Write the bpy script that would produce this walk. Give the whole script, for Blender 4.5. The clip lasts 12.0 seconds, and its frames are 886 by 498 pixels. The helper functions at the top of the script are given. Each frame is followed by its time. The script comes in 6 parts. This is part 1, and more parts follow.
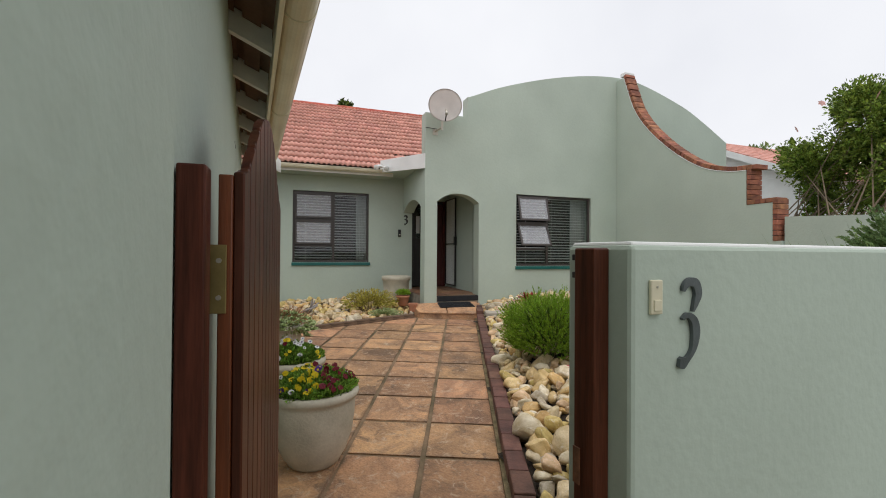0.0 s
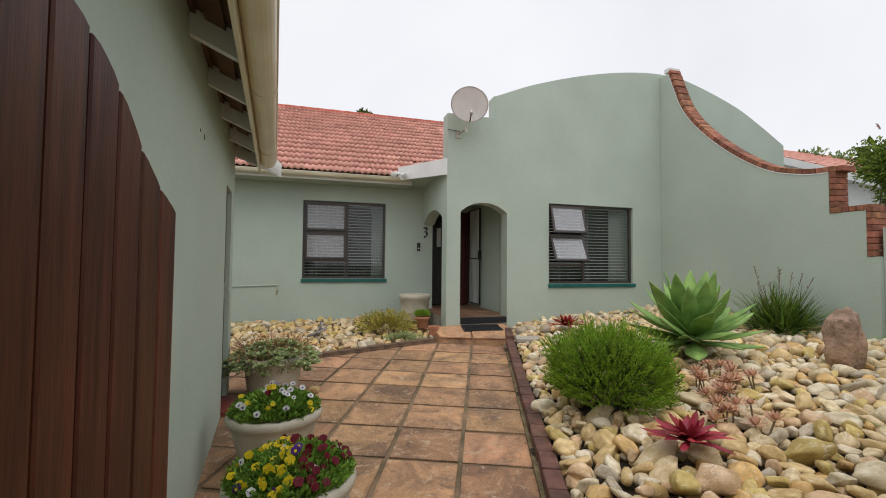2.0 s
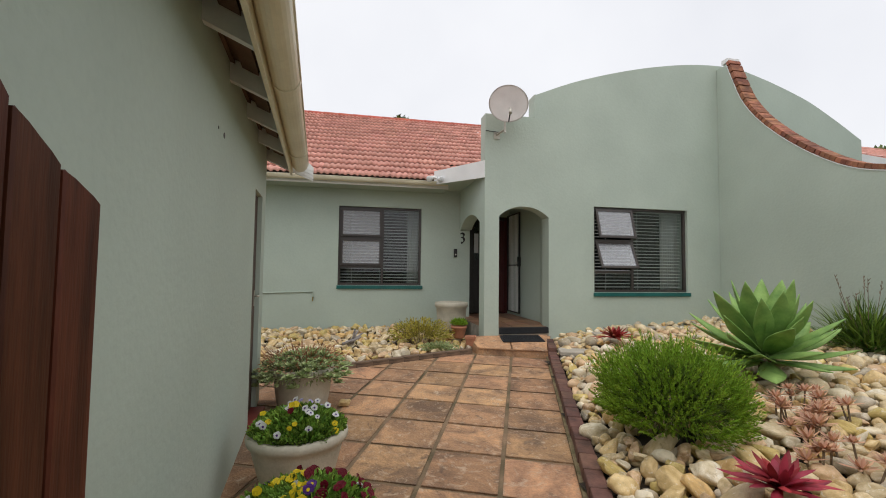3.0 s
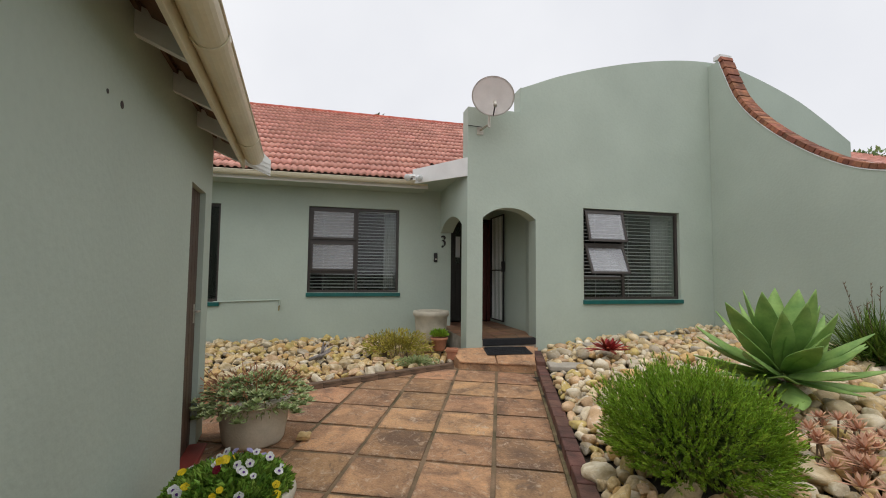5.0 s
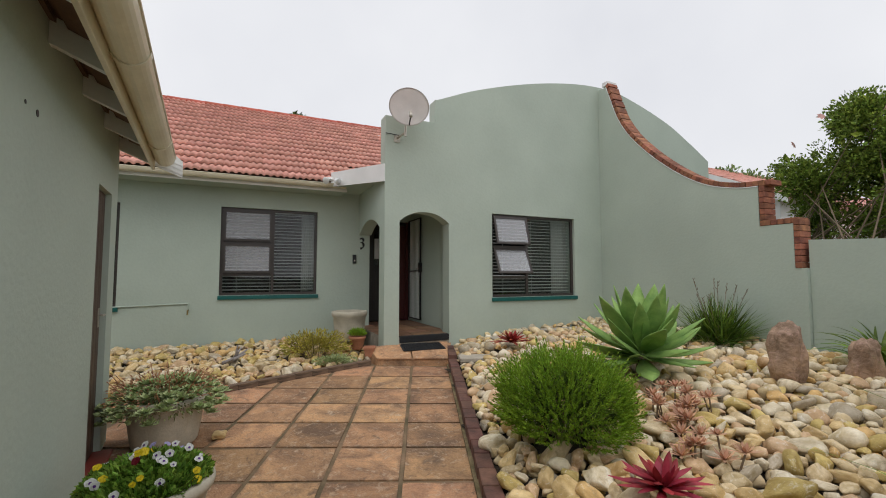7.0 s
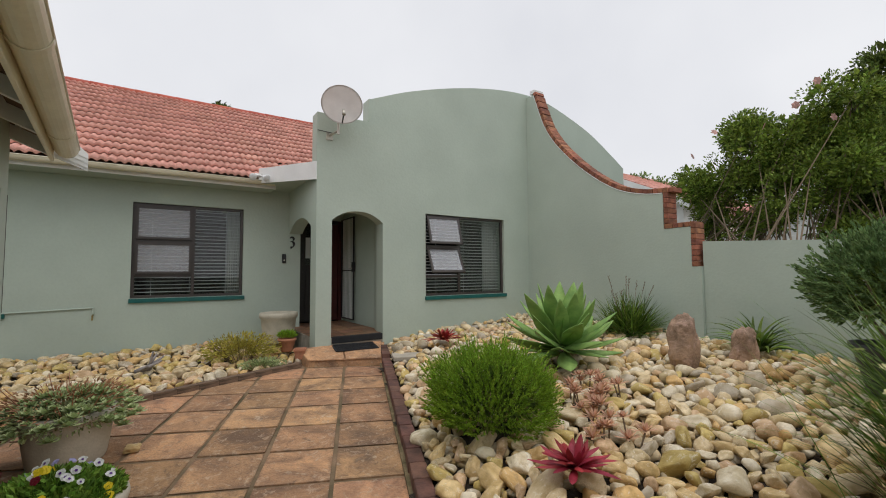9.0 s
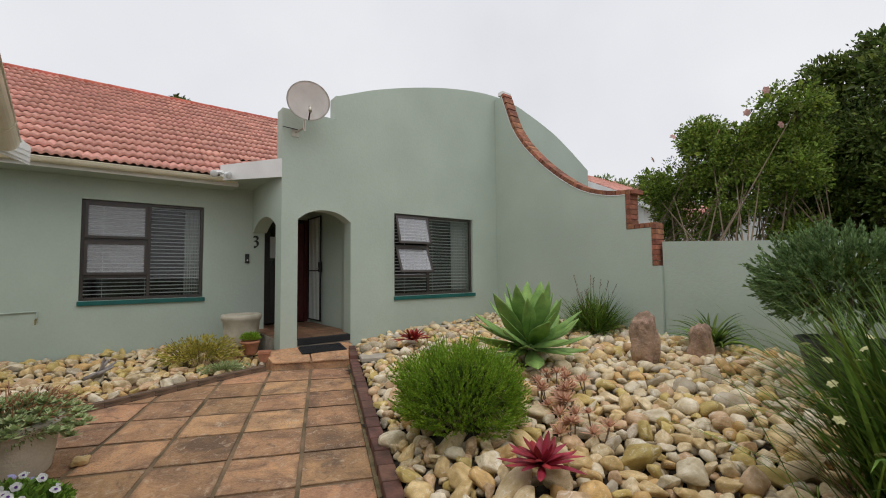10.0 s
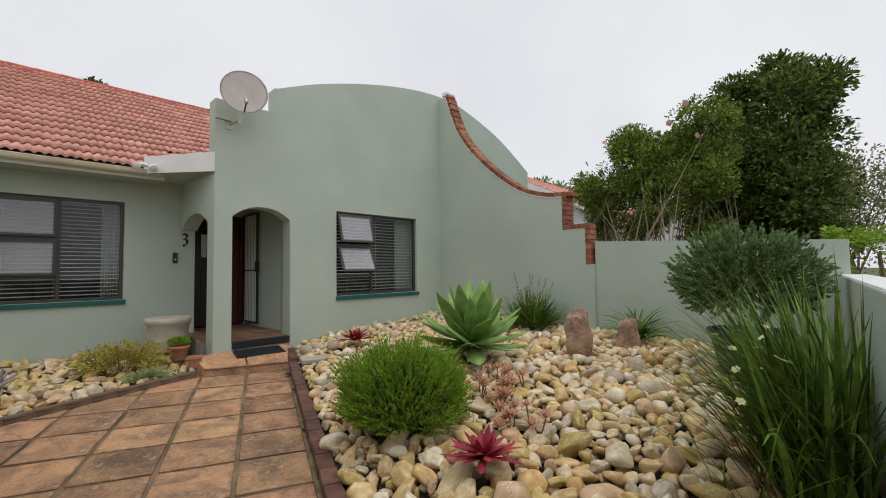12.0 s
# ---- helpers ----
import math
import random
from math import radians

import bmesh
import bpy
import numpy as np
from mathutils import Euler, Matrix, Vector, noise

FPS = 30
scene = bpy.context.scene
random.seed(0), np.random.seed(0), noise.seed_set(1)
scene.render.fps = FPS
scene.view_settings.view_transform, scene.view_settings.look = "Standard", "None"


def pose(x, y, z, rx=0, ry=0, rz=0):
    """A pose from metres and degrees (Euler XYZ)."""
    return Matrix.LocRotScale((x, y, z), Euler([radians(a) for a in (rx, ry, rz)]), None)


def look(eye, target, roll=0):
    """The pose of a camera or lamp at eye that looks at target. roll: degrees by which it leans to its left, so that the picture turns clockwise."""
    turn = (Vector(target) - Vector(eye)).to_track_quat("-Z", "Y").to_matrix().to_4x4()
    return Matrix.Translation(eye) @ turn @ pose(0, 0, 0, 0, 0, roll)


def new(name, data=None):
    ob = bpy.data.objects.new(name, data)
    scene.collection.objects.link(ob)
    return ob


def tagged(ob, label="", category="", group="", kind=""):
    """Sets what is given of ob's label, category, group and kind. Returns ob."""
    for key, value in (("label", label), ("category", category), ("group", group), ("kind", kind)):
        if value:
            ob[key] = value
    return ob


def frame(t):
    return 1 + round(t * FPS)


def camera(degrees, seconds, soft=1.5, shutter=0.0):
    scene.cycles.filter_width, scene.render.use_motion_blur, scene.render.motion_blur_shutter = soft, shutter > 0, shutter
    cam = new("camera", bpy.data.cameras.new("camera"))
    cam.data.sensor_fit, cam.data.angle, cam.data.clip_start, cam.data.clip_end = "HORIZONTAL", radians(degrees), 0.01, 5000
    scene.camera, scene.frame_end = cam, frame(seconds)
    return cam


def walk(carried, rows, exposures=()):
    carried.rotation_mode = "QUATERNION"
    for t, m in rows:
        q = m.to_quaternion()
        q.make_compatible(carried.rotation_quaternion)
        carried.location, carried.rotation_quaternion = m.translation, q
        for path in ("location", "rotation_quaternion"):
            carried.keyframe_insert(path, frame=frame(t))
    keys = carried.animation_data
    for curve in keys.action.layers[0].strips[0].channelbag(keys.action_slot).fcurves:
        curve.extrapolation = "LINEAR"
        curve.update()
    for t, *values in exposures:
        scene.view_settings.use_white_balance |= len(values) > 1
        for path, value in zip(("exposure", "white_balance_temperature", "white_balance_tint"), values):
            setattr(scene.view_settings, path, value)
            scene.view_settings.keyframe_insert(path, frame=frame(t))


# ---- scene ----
cam = camera(92.3, 12.0, soft=1.0)
PATH = [
    (0, (0.427, 0.385, 0.898), (1.088, 2.273, 0.915), 0.4),
    (0.5, (0.487, 0.616, 0.9), (1.147, 2.504, 0.92), 0.5),
    (1, (0.528, 0.836, 0.919), (1.187, 2.724, 0.949), 0.3),
    (1.5, (0.571, 1.015, 0.934), (1.219, 2.907, 0.976), 0.3),
    (2, (0.638, 1.19, 0.957), (1.209, 3.106, 1.032), 0.5),
    (2.5, (0.699, 1.319, 0.977), (1.163, 3.262, 1.058), 0.6),
    (3, (0.722, 1.459, 0.968), (1.12, 3.416, 1.07), 0.7),
    (4.8, (0.843, 1.97, 1.02), (1.287, 3.917, 1.135), 0.6),
    (5, (0.858, 1.986, 1.021), (1.343, 3.922, 1.137), 0.6),
    (5.5, (0.844, 1.955, 1.026), (1.44, 3.86, 1.144), 0.5),
    (6, (0.799, 1.862, 1.02), (1.474, 3.74, 1.142), 0.4),
    (6.5, (0.781, 1.76, 1.015), (1.546, 3.604, 1.136), 0.2),
    (7, (0.824, 1.644, 1.011), (1.653, 3.46, 1.135), -0.0),
    (9, (0.806, 1.561, 1.023), (1.901, 3.23, 1.139), -0.4),
    (9.5, (0.804, 1.572, 1.027), (1.962, 3.198, 1.139), -0.5),
    (10, (0.81, 1.575, 1.026), (2.025, 3.159, 1.139), -0.6),
    (10.5, (0.801, 1.573, 1.029), (2.068, 3.117, 1.14), -0.7),
    (11, (0.794, 1.568, 1.032), (2.108, 3.071, 1.141), -0.8),
    (11.5, (0.795, 1.564, 1.028), (2.158, 3.024, 1.136), -0.8),
    (12, (0.801, 1.557, 1.028), (2.214, 2.969, 1.132), -0.9),
]
walk(cam, [(t, look(eye, target, roll)) for t, eye, target, roll in PATH],
     exposures=((0, 0.17), (3, 0.17), (5, 0.08), (7, 0.03), (9, 0.0), (12, -0.02)))

TH = 0.3795                      # turn of the paving against the house
CS, SN = math.cos(TH), math.sin(TH)


def uv(u, v):
    """From the paving's own axes (across, along) to the plan."""
    return u * CS + v * SN, -u * SN + v * CS


def grade(x, y):
    """Height of the paving, which falls from the house to the gate."""
    x, y = max(-6, min(12, x)), max(-2, min(11, y))
    return -0.331 - 0.0015 * (x - 2) + 0.0413 * (y - 5)


KERB_U, KERB_W = 0.53, 0.115


def bed(x, y):
    """Height of the stone bed between the path and the garden wall."""
    d = x * CS - y * SN - KERB_U - KERB_W
    d = max(0.0, d)
    return grade(x, y) + 0.09 + 0.10 * min(1, d / 0.5) + 0.26 * min(1, d / 3.6)


# ---- light ----
SUN_UP, SUN_ROUND = 70, 192
world = bpy.data.worlds.new("world")
scene.world = world
world.use_nodes = True
wn, wl = world.node_tree.nodes, world.node_tree.links
wn.clear()
sky = wn.new("ShaderNodeTexSky")
sky.sky_type, sky.sun_disc = "NISHITA", False
sky.sun_elevation, sky.sun_rotation = radians(SUN_UP), radians(SUN_ROUND)
sky.air_density, sky.dust_density = 1.0, 6.0
sky_gain = wn.new("ShaderNodeVectorMath")
sky_gain.operation = "SCALE"
sky_gain.inputs["Scale"].default_value = 0.10
wl.new(sky.outputs[0], sky_gain.inputs[0])
wco = wn.new("ShaderNodeTexCoord")
cloud = wn.new("ShaderNodeTexNoise")
cloud.inputs["Scale"].default_value, cloud.inputs["Detail"].default_value = 2.2, 4
wl.new(wco.outputs["Generated"], cloud.inputs["Vector"])
cloud_tone = wn.new("ShaderNodeValToRGB")
cloud_tone.color_ramp.elements[0].position, cloud_tone.color_ramp.elements[0].color = 0.3, (0.81, 0.82, 0.86, 1)
cloud_tone.color_ramp.elements[1].position, cloud_tone.color_ramp.elements[1].color = 0.7, (0.93, 0.935, 0.96, 1)
wl.new(cloud.outputs["Fac"], cloud_tone.inputs["Fac"])
cover = wn.new("ShaderNodeMix")
cover.data_type = "RGBA"
cover.inputs[0].default_value = 0.9      # overcast: the clouds hide most of the blue
wl.new(sky_gain.outputs[0], cover.inputs[6])
wl.new(cloud_tone.outputs["Color"], cover.inputs[7])
back = wn.new("ShaderNodeBackground")
back.inputs["Strength"].default_value = 1.0
wl.new(cover.outputs[2], back.inputs["Color"])
wout = wn.new("ShaderNodeOutputWorld")
wl.new(back.outputs[0], wout.inputs["Surface"])

sun = new("sun", bpy.data.lights.new("sun", "SUN"))
sun.data.energy, sun.data.angle, sun.data.color = 1.0, radians(75), (1.0, 0.975, 0.94)
az = radians(SUN_ROUND)
sun_from = Vector((math.sin(az) * math.cos(radians(SUN_UP)), math.cos(az) * math.cos(radians(SUN_UP)), math.sin(radians(SUN_UP))))
sun.matrix_world = look(sun_from * 30, (0, 0, 0))


# ---- materials ----
def material(name, colour, rough=0.7, vary=0.15, scale=6.0, fine=90.0, bump=0.15, metal=0.0, tint=None, stain=0.0, spread=0.0, depth=0.01, island=0.0, wave=None):
    """Base colour with broad stains and fine grain, a fine relief, and a spread between pieces."""
    m = bpy.data.materials.new(name)
    m.use_nodes = True
    n, l = m.node_tree.nodes, m.node_tree.links
    b = n["Principled BSDF"]
    b.inputs["Roughness"].default_value, b.inputs["Metallic"].default_value = rough, metal
    co = n.new("ShaderNodeTexCoord")
    big = n.new("ShaderNodeTexNoise")
    big.inputs["Scale"].default_value, big.inputs["Detail"].default_value = scale, 5
    small = n.new("ShaderNodeTexNoise")
    small.inputs["Scale"].default_value, small.inputs["Detail"].default_value = fine, 3
    src = co.outputs["Object"]
    if spread:
        info = n.new("ShaderNodeObjectInfo")
        shift = n.new("ShaderNodeVectorMath")
        shift.operation = "ADD"
        far = n.new("ShaderNodeMath")
        far.operation = "MULTIPLY"
        far.inputs[1].default_value = 37.0
        l.new(info.outputs["Random"], far.inputs[0])
        l.new(src, shift.inputs[0])
        l.new(far.outputs[0], shift.inputs[1])
        src = shift.outputs[0]
    if wave:
        mp = n.new("ShaderNodeMapping")
        mp.inputs["Scale"].default_value = wave
        l.new(src, mp.inputs["Vector"])
        src = mp.outputs[0]
    l.new(src, big.inputs["Vector"])
    l.new(src, small.inputs["Vector"])
    ramp = n.new("ShaderNodeValToRGB")
    c = Vector(colour)
    t = Vector(tint) if tint else c * (1 - vary)
    ramp.color_ramp.elements[0].position, ramp.color_ramp.elements[1].position = 0.32, 0.68
    ramp.color_ramp.elements[0].color = (*t, 1)
    ramp.color_ramp.elements[1].color = (*[min(1, x) for x in c * (1 + vary * 0.5)], 1)
    l.new(big.outputs["Fac"], ramp.inputs["Fac"])
    mix = n.new("ShaderNodeMix")
    mix.data_type, mix.blend_type = "RGBA", "MULTIPLY"
    mix.inputs[0].default_value = 0.5 + 0.5 * min(1, stain)
    grain = n.new("ShaderNodeValToRGB")
    grain.color_ramp.elements[0].position, grain.color_ramp.elements[1].position = 0.3, 0.6
    lo = 1 - vary * 0.8 - stain * 0.4
    grain.color_ramp.elements[0].color = (lo, lo, lo, 1)
    l.new(small.outputs["Fac"], grain.inputs["Fac"])
    l.new(ramp.outputs["Color"], mix.inputs[6])
    l.new(grain.outputs["Color"], mix.inputs[7])
    last = mix.outputs[2]
    if spread or island:
        if island:
            geo = n.new("ShaderNodeNewGeometry")
            rnd, amount = geo.outputs["Random Per Island"], island
        else:
            rnd, amount = info.outputs["Random"], spread
        hsv = n.new("ShaderNodeHueSaturation")
        rng = n.new("ShaderNodeMapRange")
        rng.inputs["To Min"].default_value, rng.inputs["To Max"].default_value = 1 - amount, 1 + amount
        l.new(rnd, rng.inputs["Value"])
        l.new(rng.outputs[0], hsv.inputs["Value"])
        rng2 = n.new("ShaderNodeMapRange")
        rng2.inputs["To Min"].default_value, rng2.inputs["To Max"].default_value = 0.5 - amount * 0.03, 0.5 + amount * 0.03
        wob = n.new("ShaderNodeMath")
        wob.operation = "FRACT"
        mul = n.new("ShaderNodeMath")
        mul.operation = "MULTIPLY"
        mul.inputs[1].default_value = 7.31
        l.new(rnd, mul.inputs[0])
        l.new(mul.outputs[0], wob.inputs[0])
        l.new(wob.outputs[0], rng2.inputs["Value"])
        l.new(rng2.outputs[0], hsv.inputs["Hue"])
        l.new(last, hsv.inputs["Color"])
        last = hsv.outputs["Color"]
    l.new(last, b.inputs["Base Color"])
    if bump:
        bp = n.new("ShaderNodeBump")
        bp.inputs["Strength"].default_value, bp.inputs["Distance"].default_value = bump, depth
        add = n.new("ShaderNodeMath")
        add.operation = "ADD"
        l.new(big.outputs["Fac"], add.inputs[0])
        l.new(small.outputs["Fac"], add.inputs[1])
        l.new(add.outputs[0], bp.inputs["Height"])
        l.new(bp.outputs[0], b.inputs["Normal"])
    return m


def leafy(name, colour, tint, rough=0.45, island=0.35, translucent=0.25):
    m = material(name, colour, rough, 0.2, 9, 60, 0.05, tint=tint, island=island)
    n, l = m.node_tree.nodes, m.node_tree.links
    b = n["Principled BSDF"]
    b.inputs["Specular IOR Level"].default_value = 0.25
    tr = n.new("ShaderNodeBsdfTranslucent")
    mx = n.new("ShaderNodeMixShader")
    mx.inputs[0].default_value = translucent
    src = b.inputs["Base Color"].links[0].from_socket
    l.new(src, tr.inputs["Color"])
    l.new(b.outputs[0], mx.inputs[1])
    l.new(tr.outputs[0], mx.inputs[2])
    l.new(mx.outputs[0], n["Material Output"].inputs["Surface"])
    return m


M = {}
M["paint"] = material("sage_paint", (0.45, 0.525, 0.455), 0.75, 0.08, 0.9, 30, 0.2, depth=0.012)
# near-black room colour: the shade indoors is put into the paint
M["room_shade"] = material("room_shade_paint", (0.045, 0.042, 0.04), 0.8, 0.05, 2, 60, 0.05)
M["white"] = material("white_paint", (0.78, 0.79, 0.78), 0.5, 0.06, 3, 60, 0.06)
M["gutter"] = material("cream_gutter", (0.78, 0.73, 0.57), 0.35, 0.10, 2.5, 40, 0.05, tint=(0.68, 0.62, 0.46))
M["soffit"] = material("old_timber", (0.16, 0.085, 0.05), 0.8, 0.3, 4, 60, 0.2)
M["gate"] = material("stained_timber", (0.098, 0.030, 0.015), 0.42, 0.5, 3, 24, 0.12, spread=0.25, wave=(14, 14, 0.8), depth=0.004)
M["gate_edge"] = material("varnished_timber", (0.21, 0.058, 0.02), 0.35, 0.4, 3, 24, 0.12, wave=(14, 14, 0.8), depth=0.004)
M["gate"].node_tree.nodes["Principled BSDF"].inputs["Specular IOR Level"].default_value = 0.2
M["brick"] = material("clay_brick", (0.36, 0.148, 0.078), 0.85, 0.3, 9, 70, 0.35, tint=(0.19, 0.075, 0.05), spread=0.35)
M["kerb"] = material("brown_brick", (0.16, 0.075, 0.055), 0.8, 0.3, 9, 60, 0.35, tint=(0.09, 0.045, 0.035), spread=0.3)
M["mortar"] = material("mortar", (0.32, 0.29, 0.24), 0.9, 0.25, 9, 60, 0.3)
M["paver"] = material("sandstone_paver", (0.49, 0.272, 0.14), 0.75, 0.25, 2.6, 70, 0.6, tint=(0.22, 0.125, 0.075), stain=0.35, spread=0.24, depth=0.014)
pn = M["paver"].node_tree.nodes
for nd in pn:
    if nd.bl_idname == "ShaderNodeTexNoise" and nd.inputs["Scale"].default_value < 10:
        nd.inputs["Detail"].default_value, nd.inputs["Roughness"].default_value, nd.inputs["Distortion"].default_value = 9, 0.68, 0.7
    if nd.bl_idname == "ShaderNodeValToRGB" and abs(nd.color_ramp.elements[0].position - 0.32) < 1e-3:
        nd.color_ramp.elements[0].position, nd.color_ramp.elements[1].position = 0.36, 0.60
def weather(m, pale, dark, scale=11.0, pale_at=0.66, dark_at=0.36):
    """Worn pale scuffs and dark stains with shapes of their own, laid over a base colour."""
    n, l = m.node_tree.nodes, m.node_tree.links
    b = n["Principled BSDF"]
    src = b.inputs["Base Color"].links[0].from_socket
    vec = [x for x in n if x.bl_idname == "ShaderNodeTexNoise"][0].inputs["Vector"].links[0].from_socket
    for k, (colour, edge, lo) in enumerate(((pale, pale_at, False), (dark, dark_at, True))):
        t = n.new("ShaderNodeTexNoise")
        t.inputs["Scale"].default_value, t.inputs["Detail"].default_value = scale * (1 if k else 1.7), 8
        t.inputs["Roughness"].default_value, t.inputs["Distortion"].default_value = 0.72, 1.2
        l.new(vec, t.inputs["Vector"])
        r = n.new("ShaderNodeMapRange")
        r.inputs["From Min"].default_value, r.inputs["From Max"].default_value = (edge + 0.05, edge - 0.07) if lo else (edge - 0.06, edge + 0.07)
        r.inputs["To Max"].default_value = 0.75
        l.new(t.outputs["Fac"], r.inputs["Value"])
        x = n.new("ShaderNodeMix")
        x.data_type = "RGBA"
        l.new(r.outputs[0], x.inputs[0])
        l.new(src, x.inputs[6])
        x.inputs[7].default_value = (*colour, 1)
        src = x.outputs[2]
    l.new(src, b.inputs["Base Color"])


weather(M["paver"], (0.60, 0.46, 0.33), (0.14, 0.09, 0.06), 7.0, 0.60, 0.40)


def grimy_edges(m, half, colour):
    """Dirt that has crept over the edges of a square piece, in a ragged band."""
    n, l = m.node_tree.nodes, m.node_tree.links
    b = n["Principled BSDF"]
    src = b.inputs["Base Color"].links[0].from_socket
    co = n.new("ShaderNodeTexCoord")
    ab = n.new("ShaderNodeVectorMath")
    ab.operation = "ABSOLUTE"
    l.new(co.outputs["Object"], ab.inputs[0])
    sp = n.new("ShaderNodeSeparateXYZ")
    l.new(ab.outputs[0], sp.inputs[0])
    mx = n.new("ShaderNodeMath")
    mx.operation = "SMOOTH_MAX"
    mx.inputs[2].default_value = 0.03
    l.new(sp.outputs[0], mx.inputs[0])
    l.new(sp.outputs[1], mx.inputs[1])
    vec = [x for x in n if x.bl_idname == "ShaderNodeTexNoise"][0].inputs["Vector"].links[0].from_socket
    t = n.new("ShaderNodeTexNoise")
    t.inputs["Scale"].default_value, t.inputs["Detail"].default_value = 9.0, 6
    l.new(vec, t.inputs["Vector"])
    ad = n.new("ShaderNodeMath")
    ad.operation = "MULTIPLY_ADD"
    ad.inputs[1].default_value = 0.11
    l.new(t.outputs["Fac"], ad.inputs[0])
    l.new(mx.outputs[0], ad.inputs[2])
    r = n.new("ShaderNodeMapRange")
    r.inputs["From Min"].default_value, r.inputs["From Max"].default_value = half + 0.022, half + 0.065
    r.inputs["To Max"].default_value = 0.8
    l.new(ad.outputs[0], r.inputs["Value"])
    x = n.new("ShaderNodeMix")
    x.data_type = "RGBA"
    l.new(r.outputs[0], x.inputs[0])
    l.new(src, x.inputs[6])
    x.inputs[7].default_value = (*colour, 1)
    l.new(x.outputs[2], b.inputs["Base Color"])


M["step_paver"] = M["paver"].copy()
grimy_edges(M["paver"], 0.2525, (0.145, 0.095, 0.062))
M["joint"] = material("mossy_joint", (0.25, 0.165, 0.10), 0.9, 0.4, 3, 50, 0.4, tint=(0.10, 0.08, 0.04))
M["moss_mortar"] = material("mossy_mortar", (0.24, 0.18, 0.10), 0.9, 0.4, 9, 50, 0.5, tint=(0.12, 0.10, 0.045), depth=0.02)
M["soil"] = material("soil", (0.045, 0.033, 0.022), 0.95, 0.4, 8, 60, 0.5, depth=0.03)
M["lawn"] = material("rough_grass", (0.09, 0.11, 0.045), 0.95, 0.4, 1.5, 30, 0.4)
def river_stone(name, tones, scale, fine, joined=False):
    """Water-worn stone: every stone takes one of several tones, with blotches, veins and dark stains on it."""
    m = material(name, (0.84, 0.815, 0.765), 0.62, 0.25, scale, fine, 0.5, tint=(0.60, 0.52, 0.37), spread=0.14, island=0.14 if joined else 0.0, depth=0.008)
    n, l = m.node_tree.nodes, m.node_tree.links
    b = n["Principled BSDF"]
    src = b.inputs["Base Color"].links[0].from_socket
    rnd = n.new("ShaderNodeNewGeometry").outputs["Random Per Island"] if joined else n.new("ShaderNodeObjectInfo").outputs["Random"]
    mul, wrap = n.new("ShaderNodeMath"), n.new("ShaderNodeMath")
    mul.operation, wrap.operation = "MULTIPLY", "FRACT"
    mul.inputs[1].default_value = 13.7
    l.new(rnd, mul.inputs[0])
    l.new(mul.outputs[0], wrap.inputs[0])
    tone = n.new("ShaderNodeValToRGB")
    tone.color_ramp.interpolation = "CONSTANT"
    els = tone.color_ramp.elements
    while len(els) < len(tones):
        els.new(0.5)
    for k, c in enumerate(tones):
        els[k].position, els[k].color = k / len(tones), (*c, 1)
    l.new(wrap.outputs[0], tone.inputs["Fac"])
    mix = n.new("ShaderNodeMix")
    mix.data_type, mix.blend_type = "RGBA", "MULTIPLY"
    mix.inputs[0].default_value = 1.0
    l.new(src, mix.inputs[6])
    l.new(tone.outputs["Color"], mix.inputs[7])
    l.new(mix.outputs[2], b.inputs["Base Color"])
    return m


CREAM, CHALK, OCHRE, HONEY, OLIVE, ROSE, ASH = (0.86, 0.73, 0.51), (0.90, 0.83, 0.69), (0.80, 0.55, 0.25), (0.83, 0.64, 0.35), (0.74, 0.60, 0.24), (0.80, 0.58, 0.39), (0.64, 0.58, 0.49)
M["stone"] = river_stone("river_stone", (HONEY, CREAM, OCHRE, HONEY, ROSE, CREAM, OLIVE), 1.6, 14)
M["stone_pale"] = river_stone("pale_river_stone", (CHALK, CREAM, CHALK, CREAM, ASH, CHALK, ROSE), 1.6, 14)
M["stone_green"] = river_stone("mossy_river_stone", (OLIVE, HONEY, OLIVE, CREAM), 1.6, 14)
M["stone_rest"] = river_stone("river_stones", (CREAM, CHALK, HONEY, CREAM, CHALK, OLIVE, CHALK, ROSE, CREAM, OCHRE, ASH), 9, 70, True)
for k in ("stone", "stone_pale", "stone_green"):
    weather(M[k], (0.88, 0.85, 0.78), (0.36, 0.25, 0.12), 1.3, 0.62, 0.38)
weather(M["stone_rest"], (0.88, 0.85, 0.78), (0.36, 0.25, 0.12), 9.0, 0.62, 0.38)
M["rock"] = material("red_rock", (0.46, 0.305, 0.205), 0.85, 0.35, 5, 30, 0.6, tint=(0.24, 0.16, 0.11), depth=0.03)
weather(M["rock"], (0.56, 0.37, 0.31), (0.17, 0.11, 0.075), 5.0, 0.58, 0.42)
M["tile"] = material("terracotta_roof_tile", (0.66, 0.335, 0.27), 0.6, 0.25, 5, 60, 0.3, tint=(0.50, 0.235, 0.18), spread=0.12)
M["tile_rest"] = material("terracotta_roof_tiles", (0.66, 0.335, 0.27), 0.6, 0.25, 5, 60, 0.3, tint=(0.50, 0.235, 0.18), island=0.12)
M["ridge"] = material("red_ridge_tile", (0.47, 0.085, 0.045), 0.6, 0.2, 5, 60, 0.2, spread=0.12)
M["bronze"] = material("bronze_aluminium", (0.055, 0.045, 0.040), 0.4, 0.15, 8, 80, 0.03)
M["green_sill"] = material("green_tile", (0.010, 0.115, 0.105), 0.3, 0.2, 6, 60, 0.03)
M["flag"] = material("pale_flagstone", (0.45, 0.40, 0.33), 0.8, 0.25, 4, 50, 0.4, tint=(0.38, 0.34, 0.28))
